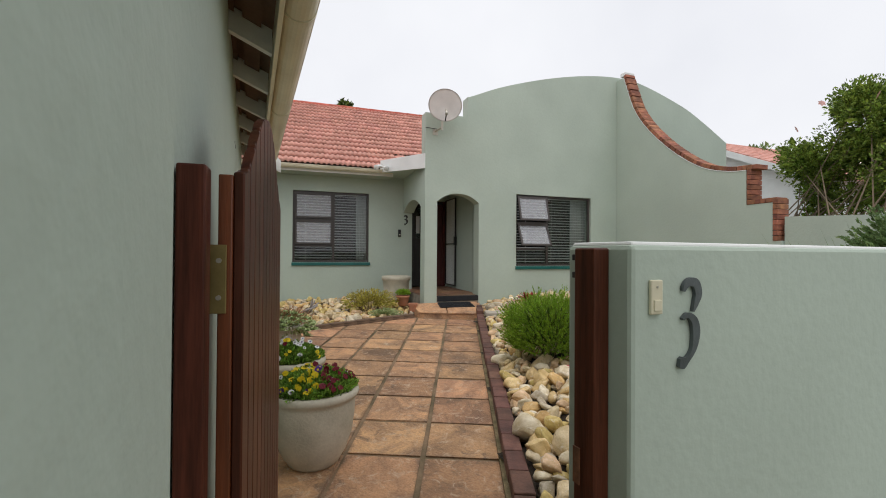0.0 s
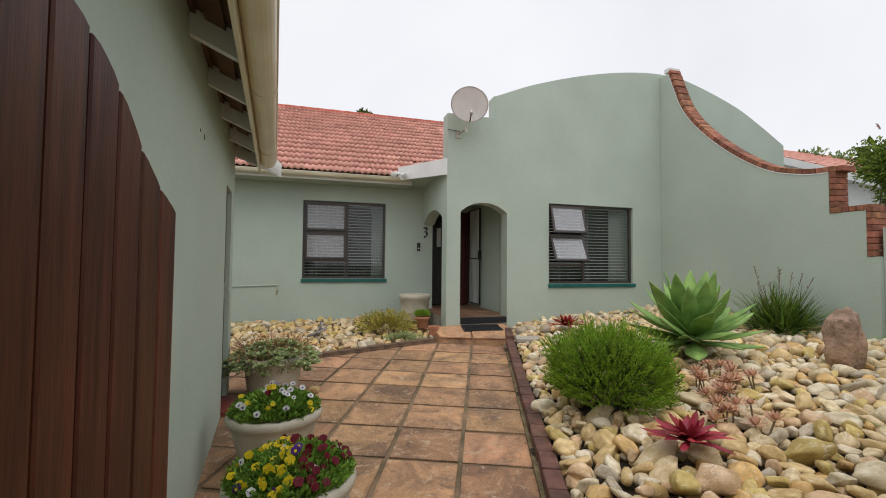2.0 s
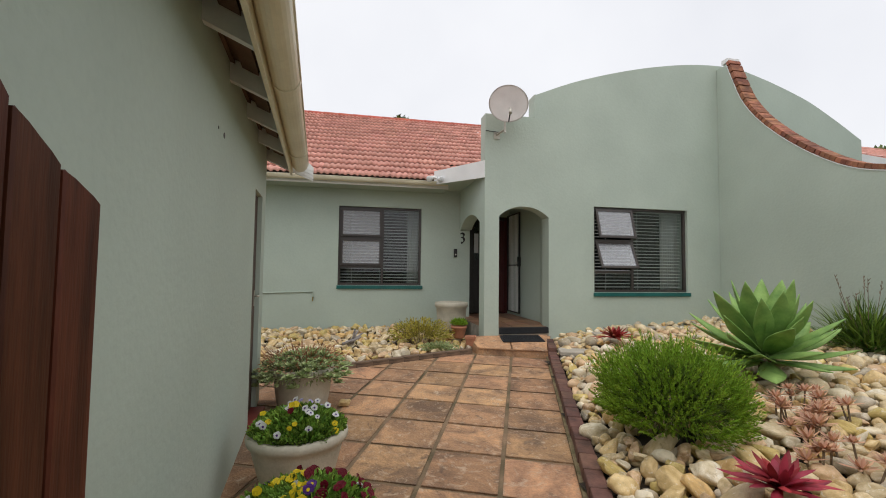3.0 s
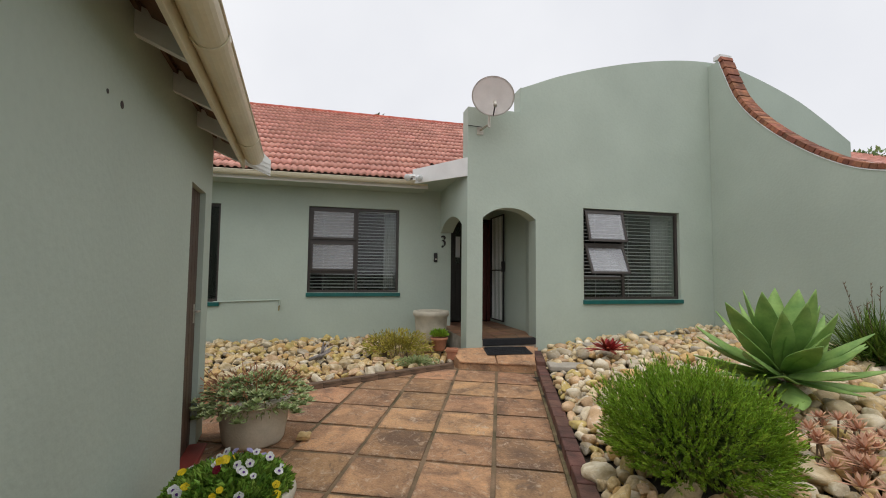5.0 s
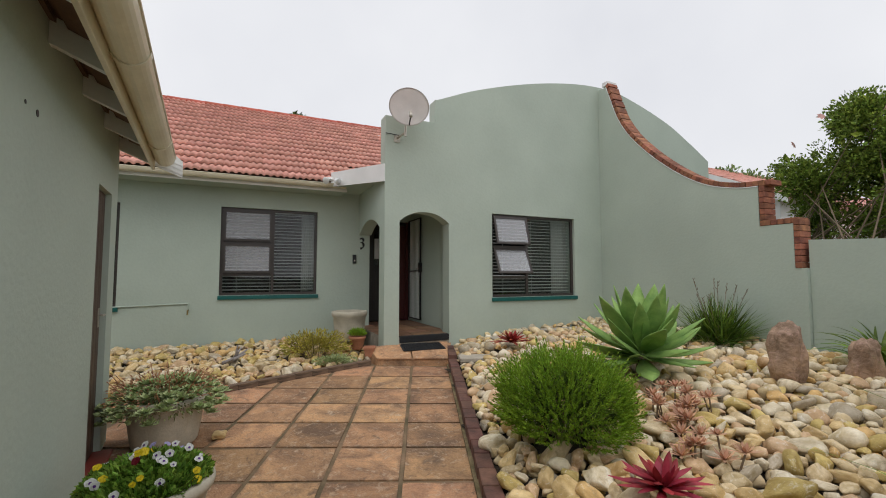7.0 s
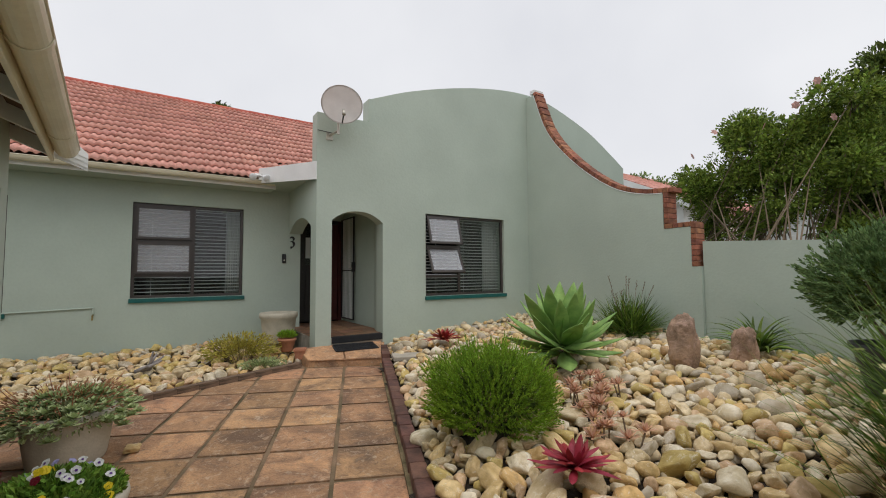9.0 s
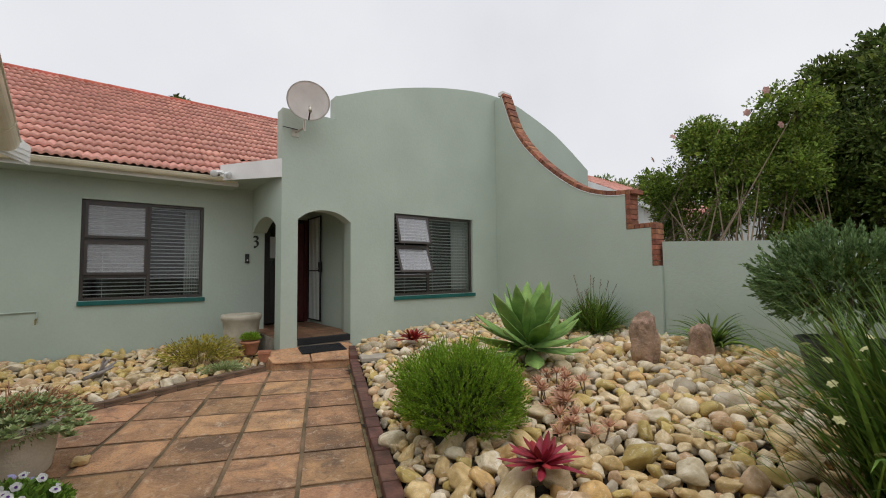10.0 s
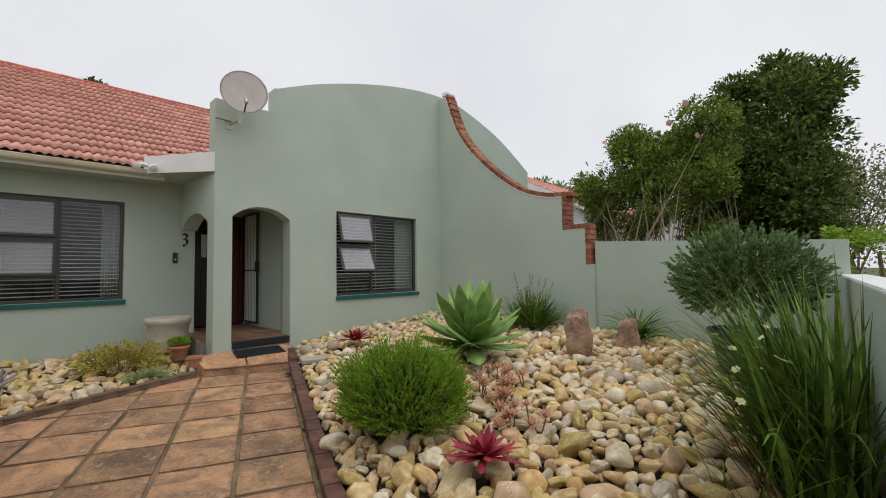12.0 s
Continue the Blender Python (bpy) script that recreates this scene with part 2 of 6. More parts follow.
M["deep_red"] = leafy("deep_red_leaf", (0.38, 0.06, 0.04), (0.18, 0.025, 0.02), 0.5, 0.45, 0.15)
M["slat"] = material("blind_slat", (0.80, 0.80, 0.80), 0.5, 0.05, 6, 60, 0.02)
M["curtain"] = material("net_curtain", (0.66, 0.66, 0.64), 0.9, 0.08, 12, 80, 0.1)
M["pot"] = material("stone_pot", (0.56, 0.515, 0.42), 0.8, 0.2, 5, 60, 0.2, tint=(0.43, 0.395, 0.31))
M["clay"] = material("terracotta_pot", (0.48, 0.21, 0.12), 0.8, 0.25, 8, 60, 0.15)
M["dark_pot"] = material("charcoal_pot", (0.05, 0.05, 0.052), 0.6, 0.2, 6, 60, 0.1)
M["black"] = material("black_metal", (0.012, 0.012, 0.013), 0.45, 0.2, 9, 80, 0.05)
M["mat"] = material("rubber_mat", (0.016, 0.017, 0.02), 0.85, 0.3, 9, 200, 0.5)
M["steel"] = material("zinc_steel", (0.55, 0.52, 0.45), 0.4, 0.2, 9, 80, 0.05, metal=0.8)
M["brass"] = material("brass_plate", (0.35, 0.27, 0.11), 0.45, 0.25, 9, 80, 0.05, metal=0.8)
M["rust"] = material("rusty_iron", (0.20, 0.085, 0.04), 0.8, 0.4, 20, 80, 0.2)
M["number"] = material("slate_metal", (0.085, 0.10, 0.105), 0.4, 0.25, 14, 80, 0.1)
M["plastic"] = material("cream_plastic", (0.68, 0.63, 0.47), 0.45, 0.08, 9, 80, 0.02)
M["dish"] = material("dish_enamel", (0.70, 0.66, 0.63), 0.5, 0.08, 5, 60, 0.03)
M["door_wood"] = material("dark_door_timber", (0.022, 0.016, 0.013), 0.5, 0.25, 3, 30, 0.1, wave=(10, 10, 0.8))
M["garage_wood"] = material("brown_garage_timber", (0.085, 0.05, 0.034), 0.5, 0.25, 3, 30, 0.1, wave=(10, 10, 0.8))
M["red_wood"] = material("red_door_timber", (0.085, 0.012, 0.009), 0.5, 0.25, 3, 30, 0.1, wave=(10, 10, 0.8))
M["slate"] = material("porch_slate", (0.30, 0.155, 0.085), 0.5, 0.3, 6, 50, 0.2, tint=(0.19, 0.11, 0.07), spread=0.3)
M["red_step"] = material("red_polish", (0.26, 0.045, 0.035), 0.5, 0.2, 6, 60, 0.05)
M["paper"] = material("paper", (0.75, 0.76, 0.78), 0.7, 0.04, 5, 60, 0.02)
M["wood_edge"] = material("weathered_timber", (0.21, 0.135, 0.09), 0.85, 0.35, 5, 40, 0.3, tint=(0.085, 0.06, 0.04), wave=(1.5, 12, 12))
M["bark"] = material("bark", (0.22, 0.165, 0.11), 0.9, 0.3, 8, 50, 0.4)
M["driftwood"] = material("grey_driftwood", (0.34, 0.31, 0.30), 0.85, 0.3, 9, 50, 0.3)
M["bush"] = leafy("feathery_leaf", (0.29, 0.44, 0.05), (0.18, 0.31, 0.03), island=0.45, translucent=0.3)
M["agave"] = leafy("agave_leaf", (0.30, 0.47, 0.14), (0.19, 0.35, 0.10), 0.42, 0.32, 0.15)
M["grass"] = leafy("strap_leaf", (0.17, 0.265, 0.045), (0.05, 0.10, 0.017), 0.4, 0.6)
M["hedge"] = leafy("hedge_leaf", (0.25, 0.335, 0.06), (0.09, 0.15, 0.022), 0.4, 0.6, 0.3)
M["olive_leaf"] = leafy("olive_tree_leaf", (0.22, 0.24, 0.095), (0.11, 0.13, 0.045), 0.5, 0.5, 0.3)
# dark leaf of the trees; within shrubs its tone is painted shade
M["dark_and_shade_leaf"] = leafy("dark_tree_and_shade_leaf", (0.16, 0.215, 0.048), (0.05, 0.085, 0.018), 0.45, 0.65, 0.3)
M["grey_leaf"] = leafy("grey_green_leaf", (0.21, 0.31, 0.125), (0.10, 0.175, 0.06), 0.5, 0.45, 0.3)
M["yellow_leaf"] = leafy("yellow_green_leaf", (0.52, 0.45, 0.10), (0.33, 0.31, 0.065), 0.5, 0.4)
M["succulent"] = leafy("succulent_leaf", (0.43, 0.49, 0.25), (0.30, 0.37, 0.16), 0.6, 0.35, 0.1)
M["russet_leaf"] = leafy("russet_succulent_leaf", (0.52, 0.27, 0.15), (0.38, 0.20, 0.11), 0.6, 0.35, 0.1)
M["red_leaf"] = leafy("crimson_leaf", (0.42, 0.05, 0.07), (0.22, 0.02, 0.03), 0.4, 0.3, 0.15)
M["brown_leaf"] = leafy("bronze_succulent_leaf", (0.62, 0.36, 0.24), (0.45, 0.26, 0.17), 0.5, 0.35, 0.1)
M["dry_leaf"] = leafy("dry_leaf", (0.32, 0.20, 0.11), (0.20, 0.12, 0.07), 0.7, 0.35, 0.1)
M["pansy_leaf"] = leafy("pansy_leaf", (0.25, 0.39, 0.065), (0.10, 0.20, 0.025), 0.5, 0.55)
for nm, c in (("yellow", (0.80, 0.60, 0.02)), ("white_p", (0.80, 0.80, 0.78)), ("maroon", (0.16, 0.006, 0.02)), ("violet", (0.10, 0.03, 0.22)), ("lilac", (0.45, 0.42, 0.70)), ("cream_p", (0.78, 0.74, 0.40)), ("pink", (0.75, 0.45, 0.42))):
    M["petal_" + nm] = leafy("petal_" + nm, c, tuple(x * 0.8 for x in c), 0.5, 0.12, 0.2)
def pane_glass(name, pale_share):
    """Thin clear glass: it lets light through and mirrors more at a slant; the second argument mixes in a pale diffuse
    share.
    """
    m = bpy.data.materials.new(name)
    m.use_nodes = True
    n, l = m.node_tree.nodes, m.node_tree.links
    n.remove(n["Principled BSDF"])
    clear, shine, bend, mix = n.new("ShaderNodeBsdfTransparent"), n.new("ShaderNodeBsdfGlossy"), n.new("ShaderNodeFresnel"), n.new("ShaderNodeMixShader")
    clear.inputs["Color"].default_value = (0.90, 0.93, 0.92, 1)
    shine.inputs["Roughness"].default_value = 0.02
    bend.inputs["IOR"].default_value = 1.45
    l.new(bend.outputs[0], mix.inputs[0])
    l.new(clear.outputs[0], mix.inputs[1])
    l.new(shine.outputs[0], mix.inputs[2])
    last = mix
    if pale_share:
        dull, pale_mix = n.new("ShaderNodeBsdfDiffuse"), n.new("ShaderNodeMixShader")
        dull.inputs["Color"].default_value = (0.74, 0.74, 0.78, 1)
        pale_mix.inputs[0].default_value = pale_share
        l.new(mix.outputs[0], pale_mix.inputs[1])
        l.new(dull.outputs[0], pale_mix.inputs[2])
        last = pale_mix
    l.new(last.outputs[0], n["Material Output"].inputs["Surface"])
    return m


M["glass"] = pane_glass("window_glass", 0.0)
M["pale_pane"] = pane_glass("pale_glass", 0.25)
frost = bpy.data.materials.new("lamp_glass")
frost.use_nodes = True
fb = frost.node_tree.nodes["Principled BSDF"]
fb.inputs["Base Color"].default_value, fb.inputs["Roughness"].default_value = (0.7, 0.72, 0.72, 1), 0.15
M["frost"] = frost


# ---- building blocks ----
def mesh_of(name, bm, mat, smooth=False):
    me = bpy.data.meshes.new(name)
    bmesh.ops.recalc_face_normals(bm, faces=bm.faces)
    bm.to_mesh(me)
    bm.free()
    me.materials.append(M[mat])
    if smooth:
        me.polygons.foreach_set("use_smooth", [True] * len(me.polygons))
    return me


def part(name, bm, mat, parent=None, label="", smooth=False):
    ob = new(name, mesh_of(name, bm, mat, smooth))
    if parent:
        ob.parent = parent
    if label:
        ob["label"] = label
    return ob


def raw(name, verts, faces, mat, parent=None, smooth=False, label=""):
    me = bpy.data.meshes.new(name)
    me.from_pydata(verts, [], faces)
    me.materials.append(M[mat])
    if smooth:
        me.polygons.foreach_set("use_smooth", [True] * len(me.polygons))
    ob = new(name, me)
    if parent:
        ob.parent = parent
    if label:
        ob["label"] = label
    return ob


def thing(name, at, label, category, group="", kind=""):
    ob = new(name)
    ob.empty_display_size = 0.05
    ob.location = at
    return tagged(ob, label, category, group, kind)


def box(x0, x1, y0, y1, z0, z1, bevel=0.0, bm=None):
    own = bm or bmesh.new()
    made = bmesh.ops.create_cube(own, size=1.0, matrix=Matrix.Translation(((x0 + x1) / 2, (y0 + y1) / 2, (z0 + z1) / 2)) @ Matrix.Diagonal((abs(x1 - x0), abs(y1 - y0), abs(z1 - z0), 1)))
    if bevel:
        es = list({e for v in made["verts"] for e in v.link_edges})
        bmesh.ops.bevel(own, geom=es, offset=bevel, segments=2, profile=0.5, affect="EDGES")
    return own


def prism(outline, extrude, bm=None):
    """A flat outline (3D points) pushed along a vector."""
    own = bm or bmesh.new()
    e = Vector(extrude)
    a = [own.verts.new(p) for p in outline]
    b = [own.verts.new(Vector(p) + e) for p in outline]
    own.faces.new(a)
    own.faces.new(b[::-1])
    for i in range(len(a)):
        j = (i + 1) % len(a)
        own.faces.new((a[i], b[i], b[j], a[j]))
    return own


def rod(p, q, r, r2=None, sides=8, bm=None):
    own = bm or bmesh.new()
    p, q = Vector(p), Vector(q)
    d = q - p
    m = Matrix.Translation((p + q) / 2) @ d.to_track_quat("Z", "Y").to_matrix().to_4x4()
    bmesh.ops.create_cone(own, cap_ends=True, segments=sides, radius1=r, radius2=r if r2 is None else r2, depth=d.length, matrix=m)
    return own


def lathe(profile, sides=28, bm=None, at=(0, 0, 0)):
    """A turned shape from (radius, height) pairs."""
    own = bm or bmesh.new()
    rings = []
    for r, z in profile:
        rings.append([own.verts.new((at[0] + r * math.cos(2 * math.pi * k / sides), at[1] + r * math.sin(2 * math.pi * k / sides), at[2] + z)) for k in range(sides)])
    for a, b in zip(rings, rings[1:]):
        for k in range(sides):
            own.faces.new((a[k], a[(k + 1) % sides], b[(k + 1) % sides], b[k]))
    own.faces.new(rings[0][::-1])
    own.faces.new(rings[-1])
    return own


def strips(cuts, solid, place, thick):
    """A wall of upright strips. cuts: places along it; solid(a, b): the heights (low and high at a, at b) that are wall; place(s, d, z): to the plan."""
    bm = bmesh.new()
    for a, b in zip(cuts, cuts[1:]):
        for la, ha, lb, hb in solid(a, b):
            v = [bm.verts.new(place(*p)) for p in ((a, 0, la), (b, 0, lb), (b, 0, hb), (a, 0, ha), (a, thick, la), (b, thick, lb), (b, thick, hb), (a, thick, ha))]
            for f in ((0, 1, 2, 3), (7, 6, 5, 4), (3, 2, 6, 7), (1, 0, 4, 5), (0, 3, 7, 4), (2, 1, 5, 6)):
                bm.faces.new([v[i] for i in f])
    bmesh.ops.remove_doubles(bm, verts=bm.verts, dist=1e-5)
    inner = [f for f in bm.faces if all(len(e.link_faces) > 2 for e in f.edges)]
    bmesh.ops.delete(bm, geom=inner, context="FACES_ONLY")
    return bm


def even(a, b, n):
    return [a + (b - a) * i / n for i in range(n + 1)]


def curve_pts(pts, x):
    """Height at x on a smooth line through a few points."""
    for (xa, za), (xb, zb) in zip(pts, pts[1:]):
        if xa <= x <= xb:
            i = pts.index((xa, za))
            m0 = (pts[i + 1][1] - pts[max(0, i - 1)][1]) / (pts[i + 1][0] - pts[max(0, i - 1)][0])
            k = min(len(pts) - 1, i + 2)
            m1 = (pts[k][1] - pts[i][1]) / (pts[k][0] - pts[i][0])
            h = xb - xa
            t = (x - xa) / h
            return (2 * t**3 - 3 * t**2 + 1) * za + (t**3 - 2 * t**2 + t) * h * m0 + (-2 * t**3 + 3 * t**2) * zb + (t**3 - t**2) * h * m1
    return pts[0][1] if x < pts[0][0] else pts[-1][1]


def setting(ob, label, category):
    return tagged(ob, label, category, "", "structure")


# ---- the large structure ----
Y2, X2, Y1 = 7.785, 6.962, 9.409     # gable front, garden wall, window wall
GX = -0.10                           # garage wall
LOW = -0.75                          # walls are founded below the ground

xs_g = sorted(set([-300, -80, -30, -12, 16, 30, 80, 300] + even(-8, 12, 20)))
ys_g = sorted(set([-300, -80, -30, -12, 20, 40, 100, 300] + even(-6, 14, 20)))
gv = [(x, y, grade(x, y) - 0.07) for y in ys_g for x in xs_g]
gf = [(j * len(xs_g) + i, j * len(xs_g) + i + 1, (j + 1) * len(xs_g) + i + 1, (j + 1) * len(xs_g) + i) for j in range(len(ys_g) - 1) for i in range(len(xs_g) - 1)]
setting(raw("ground", gv, gf, "lawn"), "dull green rough ground around the house", "ground")

# bedding under the paving, seen in the joints
pb = bmesh.new()
prism([(x, y, grade(x, y) - 0.009) for x, y in ((-0.5, -1.8), (2.2, -1.8), (2.2, 1.1), (1.6, 2.3), (3.75, 7.75), (2.5, 7.75), (2.5, 9.3), (-3.2, 9.3), (-3.2, 5.85), (-0.5, 5.85))], (0, 0, -0.05), pb)
paving = setting(part("paving", pb, "joint"), "orange-brown square sandstone pavers with dark mossy joints", "paving")

# gable front with its two curved shoulders, arch and window
GABLE = [(3.52, 3.835), (4.24, 4.127), (5.26, 4.43), (6.2, 4.62), (6.96, 4.69), (7.58, 4.65), (8.85, 4.28), (9.55, 3.95), (10.22, 3.58)]
ARCH = (2.90, 3.735, 1.84, 2.0)
W2 = (4.535, 6.305, 0.645, 2.055)
W1 = (0.395, 1.92, 0.685, 2.135)
W0 = (-2.45, -0.95, 0.54, 2.112)


def top_y2(x):
    if x <= 3.49:
        return 3.455
    return curve_pts(GABLE, x)


def arch_z(x):
    a, b, s, t = ARCH
    q = (x - (a + b) / 2) / ((b - a) / 2)
    return s + (t - s) * max(0, 1 - abs(q) ** 2.3)


def solid_y2(a, b):
    ta, tb = (3.455, 3.455) if b <= 3.4901 else (top_y2(a), top_y2(b))
    if a < 3.49 < b:
        ta = tb
    if ARCH[0] - 1e-6 <= a and b <= ARCH[1] + 1e-6:
        return [(arch_z(a), ta, arch_z(b), tb)]
    if W2[0] - 1e-6 <= a and b <= W2[1] + 1e-6:
        return [(LOW, W2[2], LOW, W2[2]), (W2[3], ta, W2[3], tb)]
    return [(LOW, ta, LOW, tb)]


cuts = sorted(set([2.665, *even(ARCH[0], ARCH[1], 14), 3.49, 3.4901, W2[0], W2[1], *even(3.52, 10.22, 44)]))
cuts = [c for i, c in enumerate(cuts) if i == 0 or c - cuts[i - 1] > 5e-5]
setting(part("wall_gable", strips(cuts, solid_y2, lambda s, d, z: (s, Y2 + d, z), 0.24), "paint"), "sage green plastered front wall with curved gable top", "wall")

# window wall to the porch
def solid_y1(a, b):
    for w in (W0, W1):
        if w[0] - 1e-6 <= a and b <= w[1] + 1e-6:
            return [(LOW, w[2], LOW, w[2]), (w[3], 2.66, w[3], 2.66)]
    return [(LOW, 2.66, LOW, 2.66)]


setting(part("wall_window_side", strips([-5.5, W0[0], W0[1], W1[0], W1[1], 2.865], solid_y1, lambda s, d, z: (s, Y1 + d, z), 0.24), "paint"), "sage green plastered house wall", "wall")

# side wall of the porch with its narrow arch
def sarch(y):
    q = (y - 8.705) / 0.65
    return 1.76 + 0.19 * max(0, 1 - abs(q) ** 2.2)


def solid_side(a, b):
    if 8.059 <= a:
        return [(sarch(a), 2.53, sarch(b), 2.53)]
    return [(LOW, 2.53, LOW, 2.53)]


setting(part("wall_porch_side", strips(sorted(set([Y2 + 0.24, *even(8.06, 9.355, 14), Y1 - 0.003])), solid_side, lambda s, d, z: (2.665 + d, s, z), 0.22), "paint"), "sage green porch side wall with narrow arch", "wall")
setting(part("wall_porch_inner", strips([Y2 + 0.24, 8.48, 10.0], lambda a, b: [(LOW, 2.7, LOW, 2.7)], lambda s, d, z: ((3.735 if s < 8.47 else 3.895) + d, s, z), 0.06), "paint"), "sage green inner porch wall", "wall")
setting(part("wall_porch_jamb", strips([Y1 + 0.24, 10.0], lambda a, b: [(LOW, 2.7, LOW, 2.7)], lambda s, d, z: (2.665 + d, s, z), 0.2), "paint"), "sage green porch jamb wall", "wall")
setting(part("wall_porch_back", strips([2.63, 3.0, 3.86, 3.958], lambda a, b: [(2.12, 2.7, 2.12, 2.7)] if 2.99 < a and b < 3.87 else [(LOW, 2.7, LOW, 2.7)], lambda s, d, z: (s, 10.0 + d, z), 0.2), "paint"), "sage green porch back wall round the door", "wall")
setting(part("ceiling_porch", box(2.80, 3.90, Y2 + 0.245, 10.2, 2.40, 2.46), "white"), "white porch ceiling", "ceiling")

# garden wall that sweeps down from the gable, and the low wall beyond
SWEEP = [(4.86, 2.19), (5.3, 2.235), (5.80, 2.41), (6.40, 2.84), (6.98, 3.42), (7.30, 3.90), (7.50, 4.42), (7.57, 4.61)]


def top_x2(y):
    if y < 4.625:
        return 1.10
    if y < 5.0:
        return 1.66
    return curve_pts(SWEEP, y)


def solid_x2(a, b):
    m = (a + b) / 2
    if m < 5.0:
        return [(LOW, top_x2(m), LOW, top_x2(m))]
    return [(LOW, top_x2(a), LOW, top_x2(b))]


yc = sorted(set([4.50, 4.62, 4.99, *even(5.0, 7.57, 30), Y2 - 0.003]))
setting(part("wall_garden", strips(yc, solid_x2, lambda s, d, z: (X2 + d, s, z), 0.22), "paint"), "sage green garden wall sweeping down from the gable", "wall")
setting(part("wall_low", strips([1.70, 4.497], lambda a, b: [(LOW, 1.30, LOW, 1.445)], lambda s, d, z: (X2 + 0.06 + d, s, z), 0.16), "paint"), "plain low sage green boundary wall", "wall")

# gate wall, turned a little against the house
GW = pose(1.15, 1.155, 0, 0, 0, 4.0)
gate_wall = setting(part("wall_gate", box(0, 5.95, 0, 0.217, LOW, 0.92, 0.012), "paint"), "sage green boundary wall beside the gate", "wall")
gate_wall.matrix_world = GW
cap = part("coping", box(0.008, 5.94, 0.008, 0.209, 0.913, 0.927, 0.006), "white", gate_wall, "thin white weathered coping")

# garage, turned a little against the house: its own y runs along the side wall, x points to the path
GM = pose(0.235, 1.2, 0, 0, 0, 4.88)
GD = (4.00, 4.46, 1.63)
GEND = 4.70


def on_garage(ob):
    ob.matrix_world = GM
    return ob


setting(on_garage(part("wall_garage", strips([-3.0, GD[0], GD[1], GEND], lambda a, b: [(GD[2], 2.155, GD[2], 2.155)] if GD[0] <= a and b <= GD[1] + 1e-6 else [(LOW, 2.155, LOW, 2.155)], lambda s, d, z: (-d, s, z), 0.22), "paint")), "sage green garage side wall", "wall")
setting(on_garage(part("wall_garage_end", prism([(-4.2, GEND, LOW), (-0.225, GEND, LOW), (-0.225, GEND, 2.25), (-4.2, GEND, 3.92)], (0, -0.22, 0)), "paint")), "sage green garage end wall", "wall")
setting(on_garage(part("pilaster_garage", box(-0.2, 0.055, -2.9, -0.52, LOW, 2.09, 0.012), "paint")), "sage green plastered pilaster at the street", "pilaster")
setting(on_garage(part("pier_gate", box(-0.2, 0.028, -0.517, -0.165, LOW, 2.09, 0.014), "paint")), "sage green plastered pier beside the gate post", "pier")
setting(on_garage(part("wall_garage_front", prism([(-4.2, -3.0, LOW), (-0.225, -3.0, LOW), (-0.225, -3.0, 2.25), (-4.2, -3.0, 3.92)], (0, 0.2, 0)), "paint")), "sage green garage front wall", "wall")
setting(on_garage(part("wall_garage_far", box(-4.4, -4.205, -3.0, GEND, LOW, 3.92), "paint")), "sage green far garage wall", "wall")

# rooms behind the windows, closed all round; their inner surfaces have shade put into the colour
setting(part("floor_inside", box(-5.5, 10.1, 10.21, 15.0, -0.35, 0.07), "room_shade"), "plain floor inside the house", "floor")
setting(part("floor_gable_room", box(3.96, 10.1, Y2 + 0.25, 10.2, -0.35, 0.07), "room_shade"), "plain floor of the gable room", "floor")
setting(part("floor_window_room", box(-5.5, 2.62, Y1 + 0.25, 10.2, -0.35, 0.07), "room_shade"), "plain floor of the window room", "floor")
setting(part("ceiling_inside", box(-5.5, 10.3, 10.21, 15.0, 2.62, 2.68), "room_shade"), "shade-coloured ceiling inside the house", "ceiling")
setting(part("ceiling_gable_room", box(3.96, 10.3, Y2 + 0.245, 10.2, 2.62, 2.68), "room_shade"), "shade-coloured ceiling of the gable room", "ceiling")
setting(part("ceiling_window_room", box(-5.5, 2.62, Y1 + 0.245, 10.2, 2.62, 2.655), "room_shade"), "shade-coloured ceiling of the window room", "ceiling")
setting(part("wall_back", box(-5.7, 10.5, 15.0, 15.2, LOW, 2.7), "room_shade"), "plain back wall of the house", "wall")
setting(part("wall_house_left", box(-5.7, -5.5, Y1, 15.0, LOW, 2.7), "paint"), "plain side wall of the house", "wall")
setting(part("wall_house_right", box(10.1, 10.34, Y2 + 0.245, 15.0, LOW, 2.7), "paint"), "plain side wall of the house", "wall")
setting(part("wall_room_1", box(3.96, 10.1, 11.6, 11.7, 0.07, 2.62), "room_shade"), "plain inner room wall", "wall")
setting(part("wall_room_2", box(-5.5, 2.6, 12.6, 12.7, 0.07, 2.62), "room_shade"), "plain inner room wall", "wall")

# ---- roofs ----
EAVE_Y, EAVE_Z, RIDGE_Y, RIDGE_Z = 8.93, 2.60, 13.0, 5.06
RL, RR = -5.6, 2.66
roof = thing("main_roof", (0, EAVE_Y, EAVE_Z), "pitched roof of weathered terracotta tiles over the house", "roof", kind="structure")


def roof_at(x, s, up=0.0):
    """A point on the main roof: s runs from the eave (0) to the ridge (1)."""
    n = Vector((0, -(RIDGE_Z - EAVE_Z), RIDGE_Y - EAVE_Y)).normalized()
    return Vector((x, s * (RIDGE_Y - EAVE_Y), s * (RIDGE_Z - EAVE_Z))) + n * up


